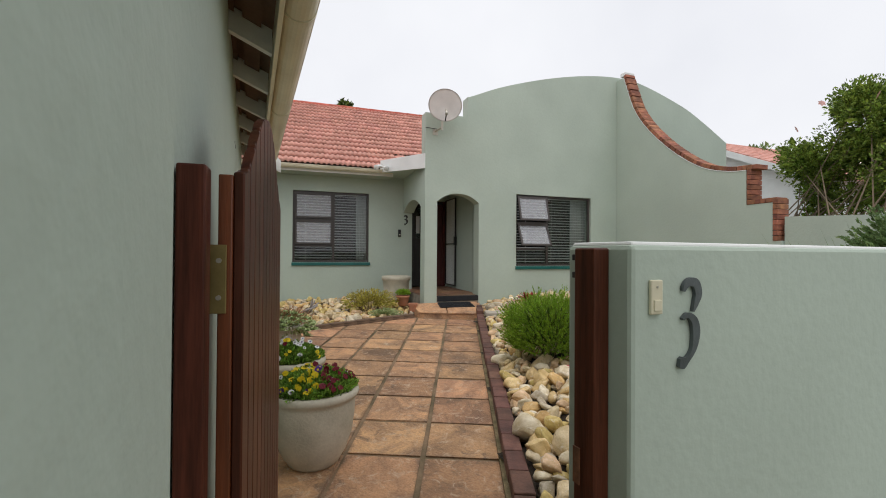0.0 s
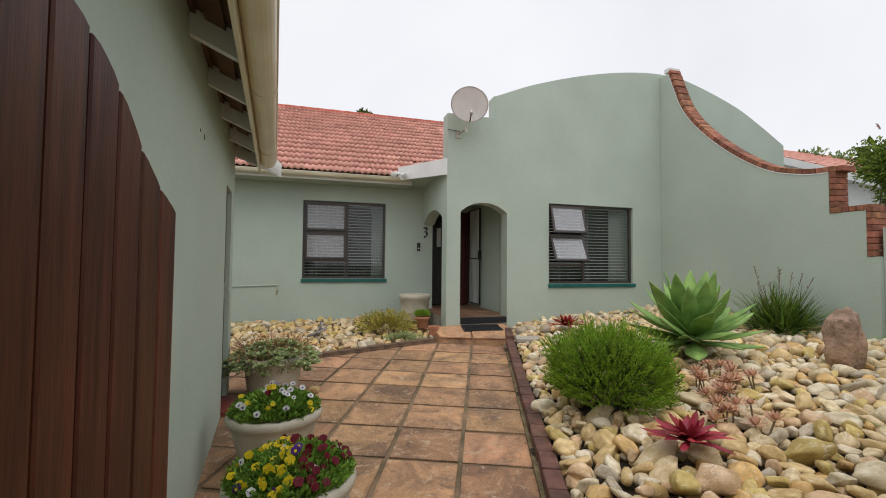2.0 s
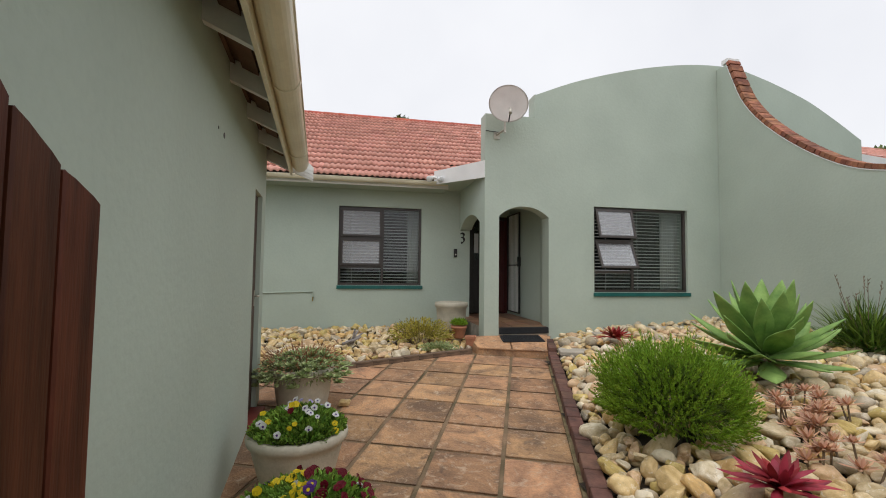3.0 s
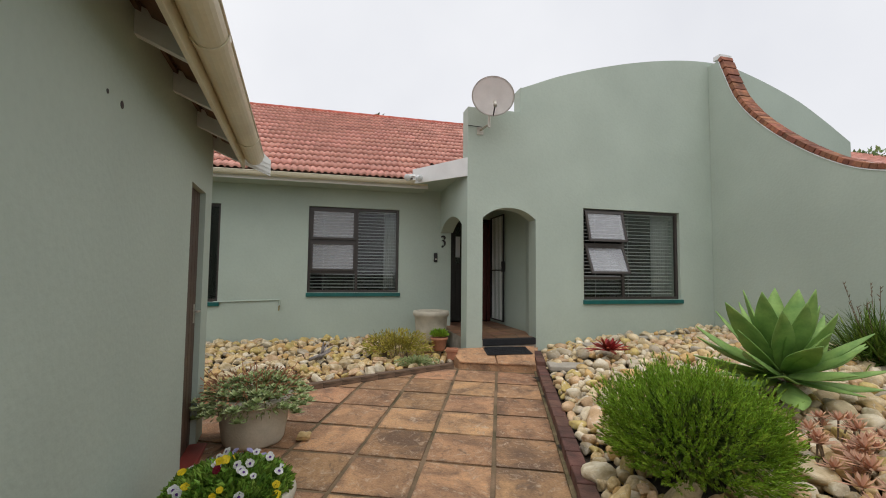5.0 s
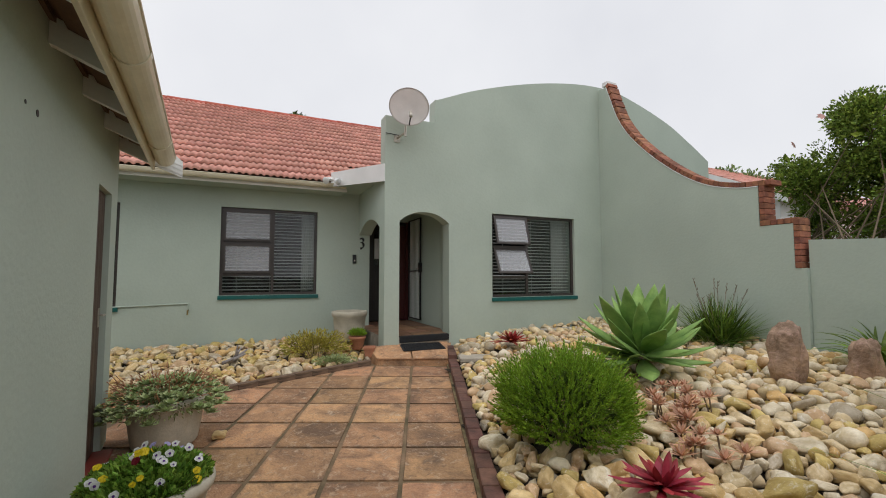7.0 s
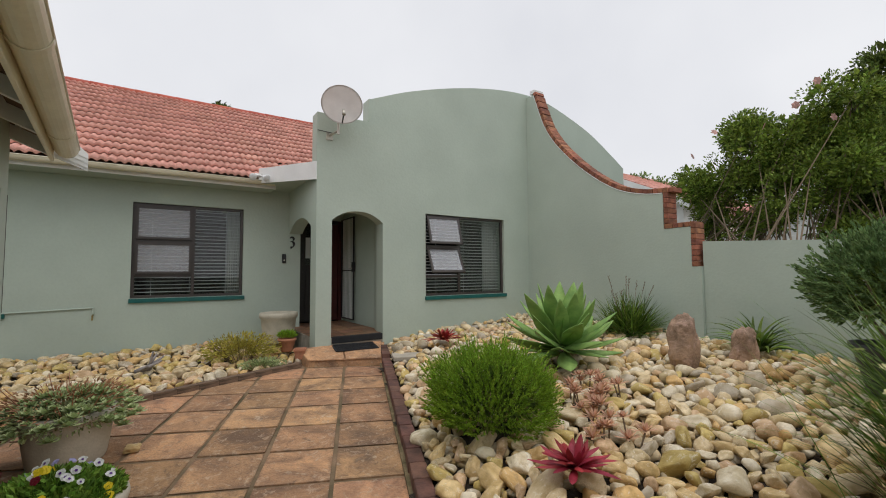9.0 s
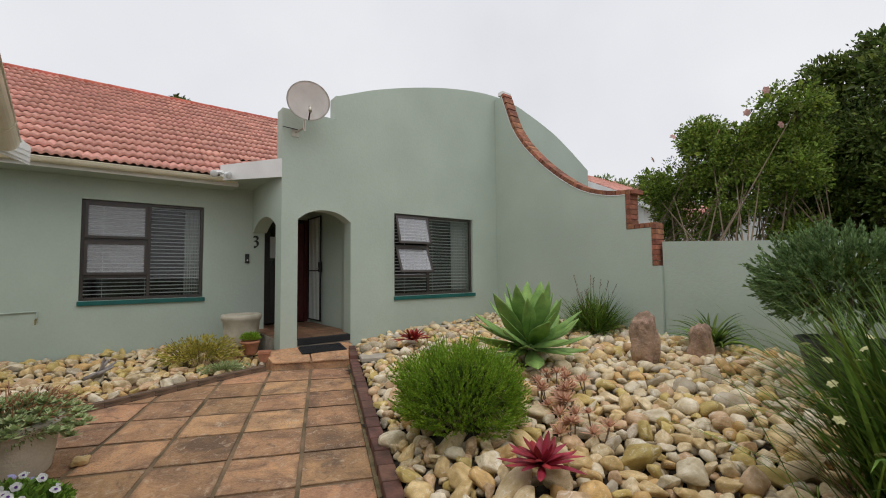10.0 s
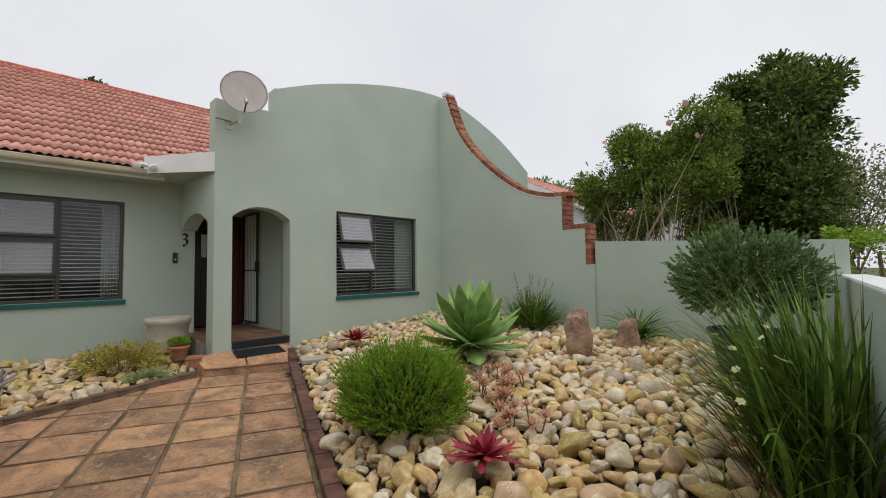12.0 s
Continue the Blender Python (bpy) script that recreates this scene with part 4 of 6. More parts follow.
# ---- gate ----
# left post on the garage wall, right post on the gate wall
lp = thing("gate_post", (0.238, 1.205, -0.55), "dark stained timber gate post on the garage wall", "gate post")
part("post", box(0, 0.046, 0, 0.05, 0, 1.597, 0.004), "gate", lp)
part("bolt", rod((0.025, -0.006, 0.9), (0.025, 0.0, 0.9), 0.008), "rust", lp)
rp = thing("gate_post", (0, 0, 0), "dark stained timber gate post on the boundary wall", "gate post")
rp.matrix_world = GW @ pose(0, 0.066, -0.55)
part("post", box(-0.048, 0.0, 0, 0.07, 0, 1.462, 0.005), "gate", rp)
part("strike", box(-0.052, -0.047, 0.045, 0.068, 0.88, 0.97, 0.001), "rust", rp)
lat = thing("gate_latch", (0, 0, 0), "black steel latch keeper on the wall end", "latch")
lat.matrix_world = GW @ pose(0, 0.152, 0.86)
for z in (-0.018, 0.028):
    part("keeper", box(-0.016, 0.0, 0, 0.03, z - 0.008, z + 0.008, 0.002), "black", lat)

gate = thing("garden_gate", (0.302, 1.288, 0), "open dark stained plank gate with an arched top", "gate")
gate.rotation_euler = (0, 0, math.atan2(0.839, 0.042))
TOP = [(-0.01, 1.05), (0.05, 1.058), (0.11, 1.102), (0.20, 1.175), (0.29, 1.235), (0.40, 1.268), (0.50, 1.262), (0.60, 1.215), (0.70, 1.13), (0.78, 1.08), (0.86, 1.045)]
np_ = 11
for k in range(np_):
    a, b = 0.84 * k / np_ + 0.003, 0.84 * (k + 1) / np_ - 0.003
    out = [(a, -0.034, -0.40), (b, -0.034, -0.40)] + [(s, -0.034, curve_pts(TOP, s)) for s in even(b, a, 4)]
    pb = prism(out, (0, 0.02, 0))
    bmesh.ops.bevel(pb, geom=[e for e in pb.edges], offset=0.003, segments=1, affect="EDGES")
    part("plank", pb, "gate", gate)
    if k < np_ - 1:
        gb_ = 0.84 * (k + 1) / np_
        part("joint_strip", box(gb_ - 0.006, gb_ + 0.006, -0.027, -0.016, -0.39, curve_pts(TOP, gb_) - 0.02), "gate", gate)
part("edge_stile", box(0.0, 0.045, -0.0138, 0.012, -0.40, 1.045, 0.003), "gate_edge", gate, "varnished orange-brown edge stile")
for z in (-0.2, 0.35, 0.86):
    part("rail", box(0.046, 0.82, -0.0138, 0.012, z, z + 0.09, 0.003), "gate", gate)
part("knot", rod((0.3, -0.0352, 0.32), (0.3, -0.033, 0.32), 0.012), "soffit", gate)
for z in (0.78, -0.1):
    h = part("hinge", box(-0.008, -0.003, -0.005, 0.052, z, z + 0.13, 0.001), "brass", gate, "tarnished brass butt hinge")
    for hy, hz in ((0.008, 0.03), (0.008, 0.10), (0.04, 0.03), (0.04, 0.065), (0.04, 0.10)):
        part("screw", rod((-0.010, hy, z + hz), (-0.007, hy, z + hz), 0.005), "steel", h)
part("hook", rod((-0.03, 0.03, 0.56), (0.0, 0.03, 0.56), 0.006), "black", gate)

numeral("gate_number", 0.212, 0.009, "number", GW @ pose(0.182, -0.001, 0.733, 90, 0, 0), "weathered grey metal number three on the boundary wall", 1.2, 1.15)
plate = thing("bell_push", (0, 0, 0), "cream plastic bell push on the boundary wall", "bell push")
plate.matrix_world = GW @ pose(0.071, 0, 0.798)
part("plate", box(-0.019, 0.019, -0.009, 0, -0.040, 0.040, 0.003), "plastic", plate)
part("button", box(-0.011, 0.011, -0.012, -0.008, -0.032, -0.006, 0.0015), "plastic", plate)
part("screw", rod((0, -0.0105, 0.024), (0, -0.008, 0.024), 0.003), "steel", plate)

# ---- beds ----
def shell(name, pts, inside, height, mat, label, step=0.22):
    """A soil sheet over the cells of a plan grid whose middle lies inside."""
    x0, x1, y0, y1 = pts
    nx, ny = int((x1 - x0) / step) + 1, int((y1 - y0) / step) + 1
    vs = [(x0 + i * step, y0 + j * step, height(x0 + i * step, y0 + j * step)) for j in range(ny + 1) for i in range(nx + 1)]
    fs = [(j * (nx + 1) + i, j * (nx + 1) + i + 1, (j + 1) * (nx + 1) + i + 1, (j + 1) * (nx + 1) + i) for j in range(ny) for i in range(nx) if inside(x0 + (i + 0.5) * step, y0 + (j + 0.5) * step)]
    used = sorted({k for f in fs for k in f})
    at = {k: n for n, k in enumerate(used)}
    return setting(raw(name, [vs[k] for k in used], [tuple(at[k] for k in f) for f in fs], mat, smooth=True), label, "soil")


def kerb_d(x, y):
    return x * CS - y * SN - KERB_U - KERB_W


def in_right(x, y, m=0.0):
    return kerb_d(x, y) > m and x < X2 + 0.02 - m and y < Y2 + 0.02 - m and y > 1.36 + 0.07 * (x - 1.15) + m


EL = ((-0.30, 6.58), (2.40, 7.56))       # edging of the bed under the window
ED = Vector((EL[1][0] - EL[0][0], EL[1][1] - EL[0][1])).normalized()


def edge_d(x, y):
    return -(x - EL[0][0]) * ED.y + (y - EL[0][1]) * ED.x


def left_bed(x, y):
    d = max(0, edge_d(x, y))
    return grade(x, y) + 0.015 + 0.03 * min(1, d / 0.9)


def in_left(x, y, m=0.0):
    return edge_d(x, y) > 0.06 + m and y < Y1 - m and -3.0 < x < 2.52 - m and (y > 5.95 + m)


right_bed = shell("soil_right", (1.0, 7.3, 1.3, 8.0), lambda x, y: in_right(x, y, -0.05), lambda x, y: bed(x, y) - 0.05, "soil", "dark soil under the river stones")
left_soil = shell("soil_left", (-3.0, 2.6, 5.9, 9.5), lambda x, y: in_left(x, y, -0.08), lambda x, y: left_bed(x, y) - 0.05, "soil", "dark soil under the river stones by the house")

# ---- foliage builders ----
def leaf_cloud(name, n, place, size, mat, parent, seed, wide=0.45, fold=0.25, droop=0.0, label=""):
    """n small folded leaves. place(rng): a point and the way the leaf points."""
    rng = random.Random(seed)
    vs, fs = [], []
    for _ in range(n):
        c, d = place(rng)
        d = Vector(d).normalized()
        side = d.cross(Vector((rng.uniform(-1, 1), rng.uniform(-1, 1), rng.uniform(-0.3, 1))))
        if side.length < 1e-4:
            continue
        side.normalize()
        up = side.cross(d)
        s = size * rng.uniform(0.65, 1.3)
        c = Vector(c)
        tip = c + d * s + Vector((0, 0, -droop * s))
        mid = c + d * s * 0.5
        k = len(vs)
        vs += [c, mid + side * s * wide * 0.5 + up * s * fold * wide, tip, mid - side * s * wide * 0.5 + up * s * fold * wide]
        fs += [(k, k + 1, k + 2), (k, k + 2, k + 3)]
    return raw(name, vs, fs, mat, parent, label=label)


def blades(name, specs, mat, parent, seg=5, label="", vee=0.25):
    """Long leaves. specs: base, heading, lean (degrees from upright), length, width, bend (degrees over its length), shape (0 strap, 1 broad, 3 widest past the middle with a sharp tip)."""
    vs, fs = [], []
    for base, head, lean, length, width, bend, shape in specs:
        p = Vector(base)
        h = radians(head)
        side = Vector((-math.sin(h), math.cos(h), 0))
        k = len(vs)
        for i in range(seg + 1):
            t = i / seg
            a = radians(lean + bend * t)
            d = Vector((math.cos(h) * math.sin(a), math.sin(h) * math.sin(a), math.cos(a)))
            if shape == 3:
                w = width * (0.36 + 0.64 * math.sin(math.pi / 2 * min(1, t / 0.6)) ** 1.3) * (1 - max(0, (t - 0.5) / 0.5) ** 1.7)
            elif shape:
                w = width * (0.55 + 1.3 * t - 0.55 * t * t) * (1 - t ** 4.5) * 0.72 if t < 1 else 0.0
            else:
                w = width * (1 - t ** 2.2)
            if shape == 3:
                tw = 0.4 * math.sin(head * 7.3)
                side2 = side * math.cos(tw) + side.cross(d) * math.sin(tw)
                nrm = side2.cross(d)
                vs += [p - side2 * w * 0.5 + nrm * w * vee, p.copy(), p + side2 * w * 0.5 + nrm * w * vee]
                p = p + d * (length / seg)
                continue
            nrm = side.cross(d)
            vs += [p - side * w * 0.5 + nrm * w * vee, p.copy(), p + side * w * 0.5 + nrm * w * vee]
            p = p + d * (length / seg)
        for i in range(seg):
            a = k + 3 * i
            fs += [(a, a + 1, a + 4, a + 3), (a + 1, a + 2, a + 5, a + 4)]
    return raw(name, vs, fs, mat, parent, smooth=True, label=label)


def rosette(name, n, size, width, mat, parent, at=(0, 0, 0), seed=1, flat=80, steep=15, bend=12, label="", shape=1, seg=5):
    rng = random.Random(seed)
    specs = []
    for i in range(n):
        t = (i + 0.5) / n
        specs.append(((at[0], at[1], at[2]), i * 137.5 + rng.uniform(-8, 8), steep + (flat - steep) * t ** 0.9, size * (0.55 + 0.45 * t) * rng.uniform(0.88, 1.1), width * rng.uniform(0.85, 1.1), bend * rng.uniform(0.2, 1.6), shape))
    return blades(name, specs, mat, parent, seg=seg, label=label)


def in_ball(rng, cx, cy, cz, rx, ry, rz, shell_from=0.6, low=-1.0):
    while True:
        v = Vector((rng.gauss(0, 1), rng.gauss(0, 1), rng.gauss(0, 1))).normalized()
        if v.z >= low:
            break
    r = rng.uniform(shell_from, 1.0)
    return Vector((cx + v.x * rx * r, cy + v.y * ry * r, cz + v.z * rz * r)), v


# ---- plants in the stone bed ----
bush = thing("feathery_shrub", (2.87, 4.08, bed(2.87, 4.08)), "rounded bright green feathery shrub among the stones", "shrub")


def sprigs(name, n, leaves, centre, radii, length, leaf, mat, parent, seed, low=-0.6, up=0.7, wide=0.22):
    """Short sprigs over a lumpy mound, each set with small leaves."""
    rg = random.Random(seed)
    spots = []
    for _ in range(n):
        c, v = in_ball(rg, 0, 0, 0, 1, 1, 1, 0.78, low)
        w = 1 + 0.16 * noise.noise(v * 1.8 + Vector((seed, 0, 0))) + 0.08 * noise.noise(v * 5)
        p = Vector((centre[0] + c.x * radii[0] * w, centre[1] + c.y * radii[1] * w, centre[2] + c.z * radii[2] * w))
        d = (v + Vector((rg.uniform(-0.35, 0.35), rg.uniform(-0.35, 0.35), up))).normalized()
        spots.append((p, d, length * rg.uniform(0.6, 1.35)))

    def at(r):
        p, d, ln = spots[r.randrange(n)]
        t = r.random()
        side = Vector((r.uniform(-1, 1), r.uniform(-1, 1), r.uniform(-1, 1)))
        side = (side - d * side.dot(d)).normalized()
        return p + d * ln * t, d * 0.9 + side * (0.62 - 0.35 * t)

    return leaf_cloud(name, n * leaves, at, leaf, mat, parent, seed, wide=wide, fold=0.15)


sprigs("foliage", 1900, 28, (0, 0, 0.25), (0.445, 0.445, 0.30), 0.12, 0.024, "bush", bush, 3, wide=0.24, up=0.75)
# darker leaves fill the middle: shade between the sprigs put into their colour
leaf_cloud("inner_foliage", 3500, lambda r: in_ball(r, 0, 0, 0.26, 0.36, 0.36, 0.24, 0.2, -0.8), 0.06, "dark_and_shade_leaf", bush, 4, wide=0.3)
for k in range(6):
    part("stem", rod((0, 0, -0.05), (0.2 * math.cos(k), 0.2 * math.sin(k), 0.25), 0.012, 0.006), "bark", bush)

AG = (4.42, 4.74)
agave = thing("agave", (*AG, bed(*AG)), "large pale green agave with broad pointed leaves", "agave")
rng = random.Random(11)
for i in range(44):
    t = (i + 0.5) / 44
    ob = blades("leaf", [((0.045 * math.cos(i * 2.4), 0.045 * math.sin(i * 2.4), 0.36 - 0.16 * t), i * 137.5 + rng.uniform(-12, 12), 12 + 84 * t ** 0.85, (0.63 - 0.06 * t) * rng.uniform(0.86, 1.08), 0.19 * rng.uniform(0.85, 1.12), rng.uniform(-6, 16), 3)], "agave", agave, seg=12, vee=0.17)
    thick = ob.modifiers.new("thick", "SOLIDIFY")
    thick.thickness = 0.007
part("trunk", lathe([(0.07, -0.12), (0.075, 0.0), (0.06, 0.12), (0.045, 0.22)], 12), "bark", agave, smooth=True)
rosette("dead_leaves", 12, 0.30, 0.06, "dry_leaf", agave, (0, 0, 0.06), 5, 115, 95, 30, "withered brown lower leaves")

wall_grass = thing("strap_grass", (6.48, 5.30, bed(6.48, 5.30)), "dark green strappy grass clump by the wall", "grass clump")
blades("leaves", [((rng.uniform(-0.16, 0.16), rng.uniform(-0.16, 0.16), -0.03), rng.uniform(0, 360), rng.uniform(4, 74), rng.uniform(0.42, 0.80), rng.uniform(0.016, 0.026), rng.uniform(0, 55), 0) for _ in range(640)], "grass", wall_grass, seg=5)
for k in range(9):
    a, h = rng.uniform(0, 6.28), rng.uniform(0.6, 0.88)
    st = part("seed_stalk", rod((0.05 * math.cos(a), 0.05 * math.sin(a), 0), (0.34 * math.cos(a), 0.34 * math.sin(a), h), 0.004, 0.003, 5), "bark", wall_grass, "thin dark seed stalk")
    for q in range(4):
        f = 0.82 + 0.05 * q
        part("seed_head", rod((0.34 * f * math.cos(a), 0.34 * f * math.sin(a), h * f), (0.34 * f * math.cos(a) + rng.uniform(-0.03, 0.03), 0.34 * f * math.sin(a) + rng.uniform(-0.03, 0.03), h * f + 0.03), 0.006, 0.002, 5), "bark", st)
blades("dry_leaves", [((rng.uniform(-0.16, 0.16), rng.uniform(-0.16, 0.16), -0.03), rng.uniform(0, 360), rng.uniform(30, 70), rng.uniform(0.3, 0.55), 0.012, rng.uniform(30, 70), 0) for _ in range(30)], "dry_leaf", wall_grass, seg=4)

clivia = thing("strap_leaf_plant", (6.55, 3.72, bed(6.55, 3.72)), "dark green strap-leaved plant against the low wall", "plant")
blades("leaves", [((rng.uniform(-0.05, 0.05), rng.uniform(-0.05, 0.05), -0.02), rng.uniform(0, 360), rng.uniform(2, 45), rng.uniform(0.48, 0.72), rng.uniform(0.04, 0.06), rng.uniform(60, 110), 0) for _ in range(60)], "grass", clivia, seg=7)

iris = thing("wild_iris", (3.72, 1.74, bed(3.72, 1.74)), "tall strappy wild iris clump with cream flowers", "iris clump")
sp = []
for _ in range(620):
    sp.append(((max(-0.4, min(0.4, rng.gauss(0.05, 0.19))), max(-0.13, min(0.25, rng.gauss(0, 0.09))), -0.03), rng.uniform(-12, 192), rng.uniform(1, 30), rng.uniform(0.6, 1.3), rng.uniform(0.014, 0.030), rng.uniform(6, 80), 0))
for _ in range(160):
    sp.append(((rng.gauss(-0.1, 0.2), rng.gauss(0.1, 0.12), -0.03), rng.uniform(80, 240), rng.uniform(12, 40), rng.uniform(0.7, 1.1), rng.uniform(0.006, 0.012), rng.uniform(20, 70), 0))
blades("leaves", sp, "grass", iris, seg=7)
blades("dry_leaves", [((rng.gauss(0, 0.2), abs(rng.gauss(0, 0.12)), -0.02), rng.uniform(10, 170), rng.uniform(20, 70), rng.uniform(0.4, 0.7), 0.014, rng.uniform(30, 80), 0) for _ in range(40)], "dry_leaf", iris, seg=4)
pet = bmesh.new()
for k in range(6):
    a = 2 * math.pi * k / 6
    w = 0.016
    vs_ = [pet.verts.new(p) for p in ((0, 0, 0), (0.022 * math.cos(a) - w * math.sin(a), 0.022 * math.sin(a) + w * math.cos(a), 0.008), (0.04 * math.cos(a), 0.04 * math.sin(a), 0.002), (0.022 * math.cos(a) + w * math.sin(a), 0.022 * math.sin(a) - w * math.cos(a), 0.008))]
    pet.faces.new(vs_)
pet_me = mesh_of("flower", pet, "petal_cream_p")
for k in range(18):
    h, r = rng.uniform(0.35, 0.85), rng.uniform(0.15, 0.7)
    a = rng.uniform(1.6, 5.2)
    x, y = r * math.cos(a) - 0.1, 0.6 * r * abs(math.sin(a)) + 0.05
    st = part("flower_stalk", rod((x * 0.3, y * 0.3, 0), (x, y, h), 0.004, 0.003, 5), "grass", iris)
    f = new("flower", pet_me)
    f.parent = st
    f.location = (x, y, h)
    f.rotation_euler = (rng.uniform(-0.7, 0.7), rng.uniform(-0.7, 0.7), rng.uniform(0, 3))
    f.scale = (0.6, 0.6, 0.6)
    f["label"] = "cream-yellow open flower"

potshrub = thing("potted_shrub", (5.60, 2.38, bed(5.6, 2.38)), "grey-green bushy shrub in a charcoal pot", "potted shrub")
part("pot", lathe([(0.20, -0.02), (0.24, 0.10), (0.30, 0.36), (0.33, 0.40), (0.33, 0.44), (0.29, 0.44), (0.27, 0.38)], 28), "dark_pot", potshrub, "charcoal grey glazed pot", smooth=True)
sprigs("foliage", 900, 26, (0, 0, 0.90), (0.48, 0.50, 0.37), 0.15, 0.040, "grey_leaf", potshrub, 8, low=-0.75, up=0.5, wide=0.36)
# dark core leaves carry the shade inside this shrub as colour
leaf_cloud("inner_foliage", 3500, lambda r: in_ball(r, 0, 0, 0.88, 0.42, 0.45, 0.32, 0.2, -0.8), 0.06, "dark_and_shade_leaf", potshrub, 9, wide=0.35)
for k in range(9):
    a = k * 0.7
    part("stem", rod((0.05 * math.cos(a), 0.05 * math.sin(a), 0.38), (0.38 * math.cos(a), 0.38 * math.sin(a), 0.95), 0.014, 0.006, 6), "bark", potshrub)


def bromeliad(x, y, size, mat, label, seed):
    t = thing("bromeliad", (x, y, bed(x, y) + 0.13), label, "bromeliad")
    rosette("leaves", 36, size, size * 0.22, mat, t, (0, 0, 0), seed, 78, 12, 38, seg=7)
    return t


bromeliad(2.70, 3.16, 0.27, "red_leaf", "crimson bromeliad rosette among pale stones", 2)
bromeliad(4.10, 6.58, 0.30, "deep_red", "deep red bromeliad near the front wall", 6)
for k in range(38):
    a, r, f = rng.uniform(0, 6.28), rng.uniform(0.02, 0.24), rng.random()
    x, y = 3.24 + 0.78 * f + r * math.cos(a), 3.28 + 0.80 * f + r * math.sin(a)
    s = thing("bronze_succulent", (x, y, bed(x, y) + rng.uniform(0.08, 0.17)), "bronze-pink succulent rosette on a thin stem", "succulent", "succulents among the stones")
    rosette("leaves", 15, rng.uniform(0.07, 0.125), 0.026, "brown_leaf", s, (0, 0, 0), k, 88, 12, 8, seg=3)
    part("stem", rod((rng.uniform(-0.05, 0.05), rng.uniform(-0.05, 0.05), -0.18), (0, 0, 0), 0.006, sides=5), "bark", s)


def boulder(name, x, y, z, sx, sy, sz, seed, label, mat="rock"):
    bm = bmesh.new()
    bmesh.ops.create_icosphere(bm, subdivisions=4, radius=1.0)
    off = Vector((seed * 3.1, seed * 1.7, seed))
    for v in bm.verts:
        p = v.co.copy()
        m = max(abs(p.x), abs(p.y), abs(p.z)) ** 0.55
        p = p / m
        p *= 1 + 0.34 * noise.noise(p * 1.3 + off) + 0.13 * noise.noise(p * 4 + off) + 0.02 * noise.noise(p * 11 + off)
        v.co = Vector((p.x * sx, p.y * sy, p.z * sz))
    ob = part(name, bm, mat, smooth=True)
    ob.location = (x, y, z)
    return tagged(ob, label, "rock")


boulder("standing_rock", 5.37, 3.95, bed(5.37, 3.95) + 0.25, 0.125, 0.125, 0.29, 4, "upright reddish-brown standing rock in the stones")
boulder("small_rock", 6.06, 3.66, bed(6.1, 3.62) + 0.12, 0.14, 0.11, 0.22, 7, "pointed sandy-brown rock beside the strap plant")

for fx, fy, w, d, a in ((3.72, 6.72, 0.62, 0.26, -20), (4.75, 7.45, 0.9, 0.22, 0), (5.75, 7.50, 0.9, 0.22, 0)):
    fs_ = part("flagstone", box(-w / 2, w / 2, -d / 2, d / 2, -0.03, 0.03, 0.012), "flag")
    fs_.matrix_world = pose(fx, fy, bed(fx, fy) - 0.018, 2, 0, a)
    tagged(fs_, "flat grey flagstone sunk among the river stones", "flagstone", "flagstones by the wall")

# ---- under the window ----
ys = thing("yellow_shrub", (1.72, 7.95, left_bed(1.72, 7.95)), "twiggy yellow-green shrub in the narrow bed", "shrub")
leaf_cloud("foliage", 2600, lambda r: in_ball(r, 0, 0, 0.17, 0.50, 0.26, 0.24, 0.2, -0.4), 0.045, "yellow_leaf", ys, 21, wide=0.4)
for k in range(26):
    a, r = rng.uniform(0, 6.28), rng.uniform(0.2, 0.5)
    part("twig", rod((0.1 * math.cos(a), 0.05 * math.sin(a), -0.03), (r * math.cos(a), 0.5 * r * math.sin(a), rng.uniform(0.2, 0.42)), 0.005, 0.002, 4), "bark", ys)
gc = thing("ground_cover", (1.92, 7.60, left_bed(1.92, 7.6)), "low grey-green ground cover over the edging", "ground cover")
leaf_cloud("foliage", 1300, lambda r: in_ball(r, 0, 0, 0.03, 0.30, 0.13, 0.10, 0.2, -0.1), 0.03, "succulent", gc, 23, wide=0.5)
dw = thing("driftwood", (0.74, 7.80, left_bed(0.74, 7.80) + 0.07), "twisted grey driftwood lying on the stones", "driftwood")
for k in range(5):
    a = k * 0.5 - 0.6
    b1 = Vector((0.12 * math.cos(a * 2), 0.05 * math.sin(a * 3), 0.05))
    part("limb", rod((-0.16 + 0.03 * k, 0.02 * k - 0.04, 0), b1 + Vector((0.05 * k - 0.1, 0, 0.03 * k)), 0.022, 0.008, 7), "driftwood", dw, smooth=True)
dw.scale = (1.15, 1.15, 1.3)
urn = thing("stone_urn", (2.36, 8.72, -0.05), "empty round cast-stone planter by the porch arch", "planter")
part("body", lathe([(0.20, 0), (0.225, 0.03), (0.25, 0.22), (0.262, 0.38), (0.285, 0.40), (0.29, 0.44), (0.285, 0.475), (0.25, 0.48), (0.235, 0.44), (0.22, 0.30)], 32), "pot", urn, smooth=True)
cp = thing("potted_succulent", (2.33, 8.03, -0.085), "round terracotta pot of bright green succulents", "potted plant")
part("pot", lathe([(0.075, 0), (0.085, 0.02), (0.115, 0.15), (0.128, 0.16), (0.128, 0.19), (0.11, 0.19), (0.10, 0.16)], 24), "clay", cp, smooth=True)
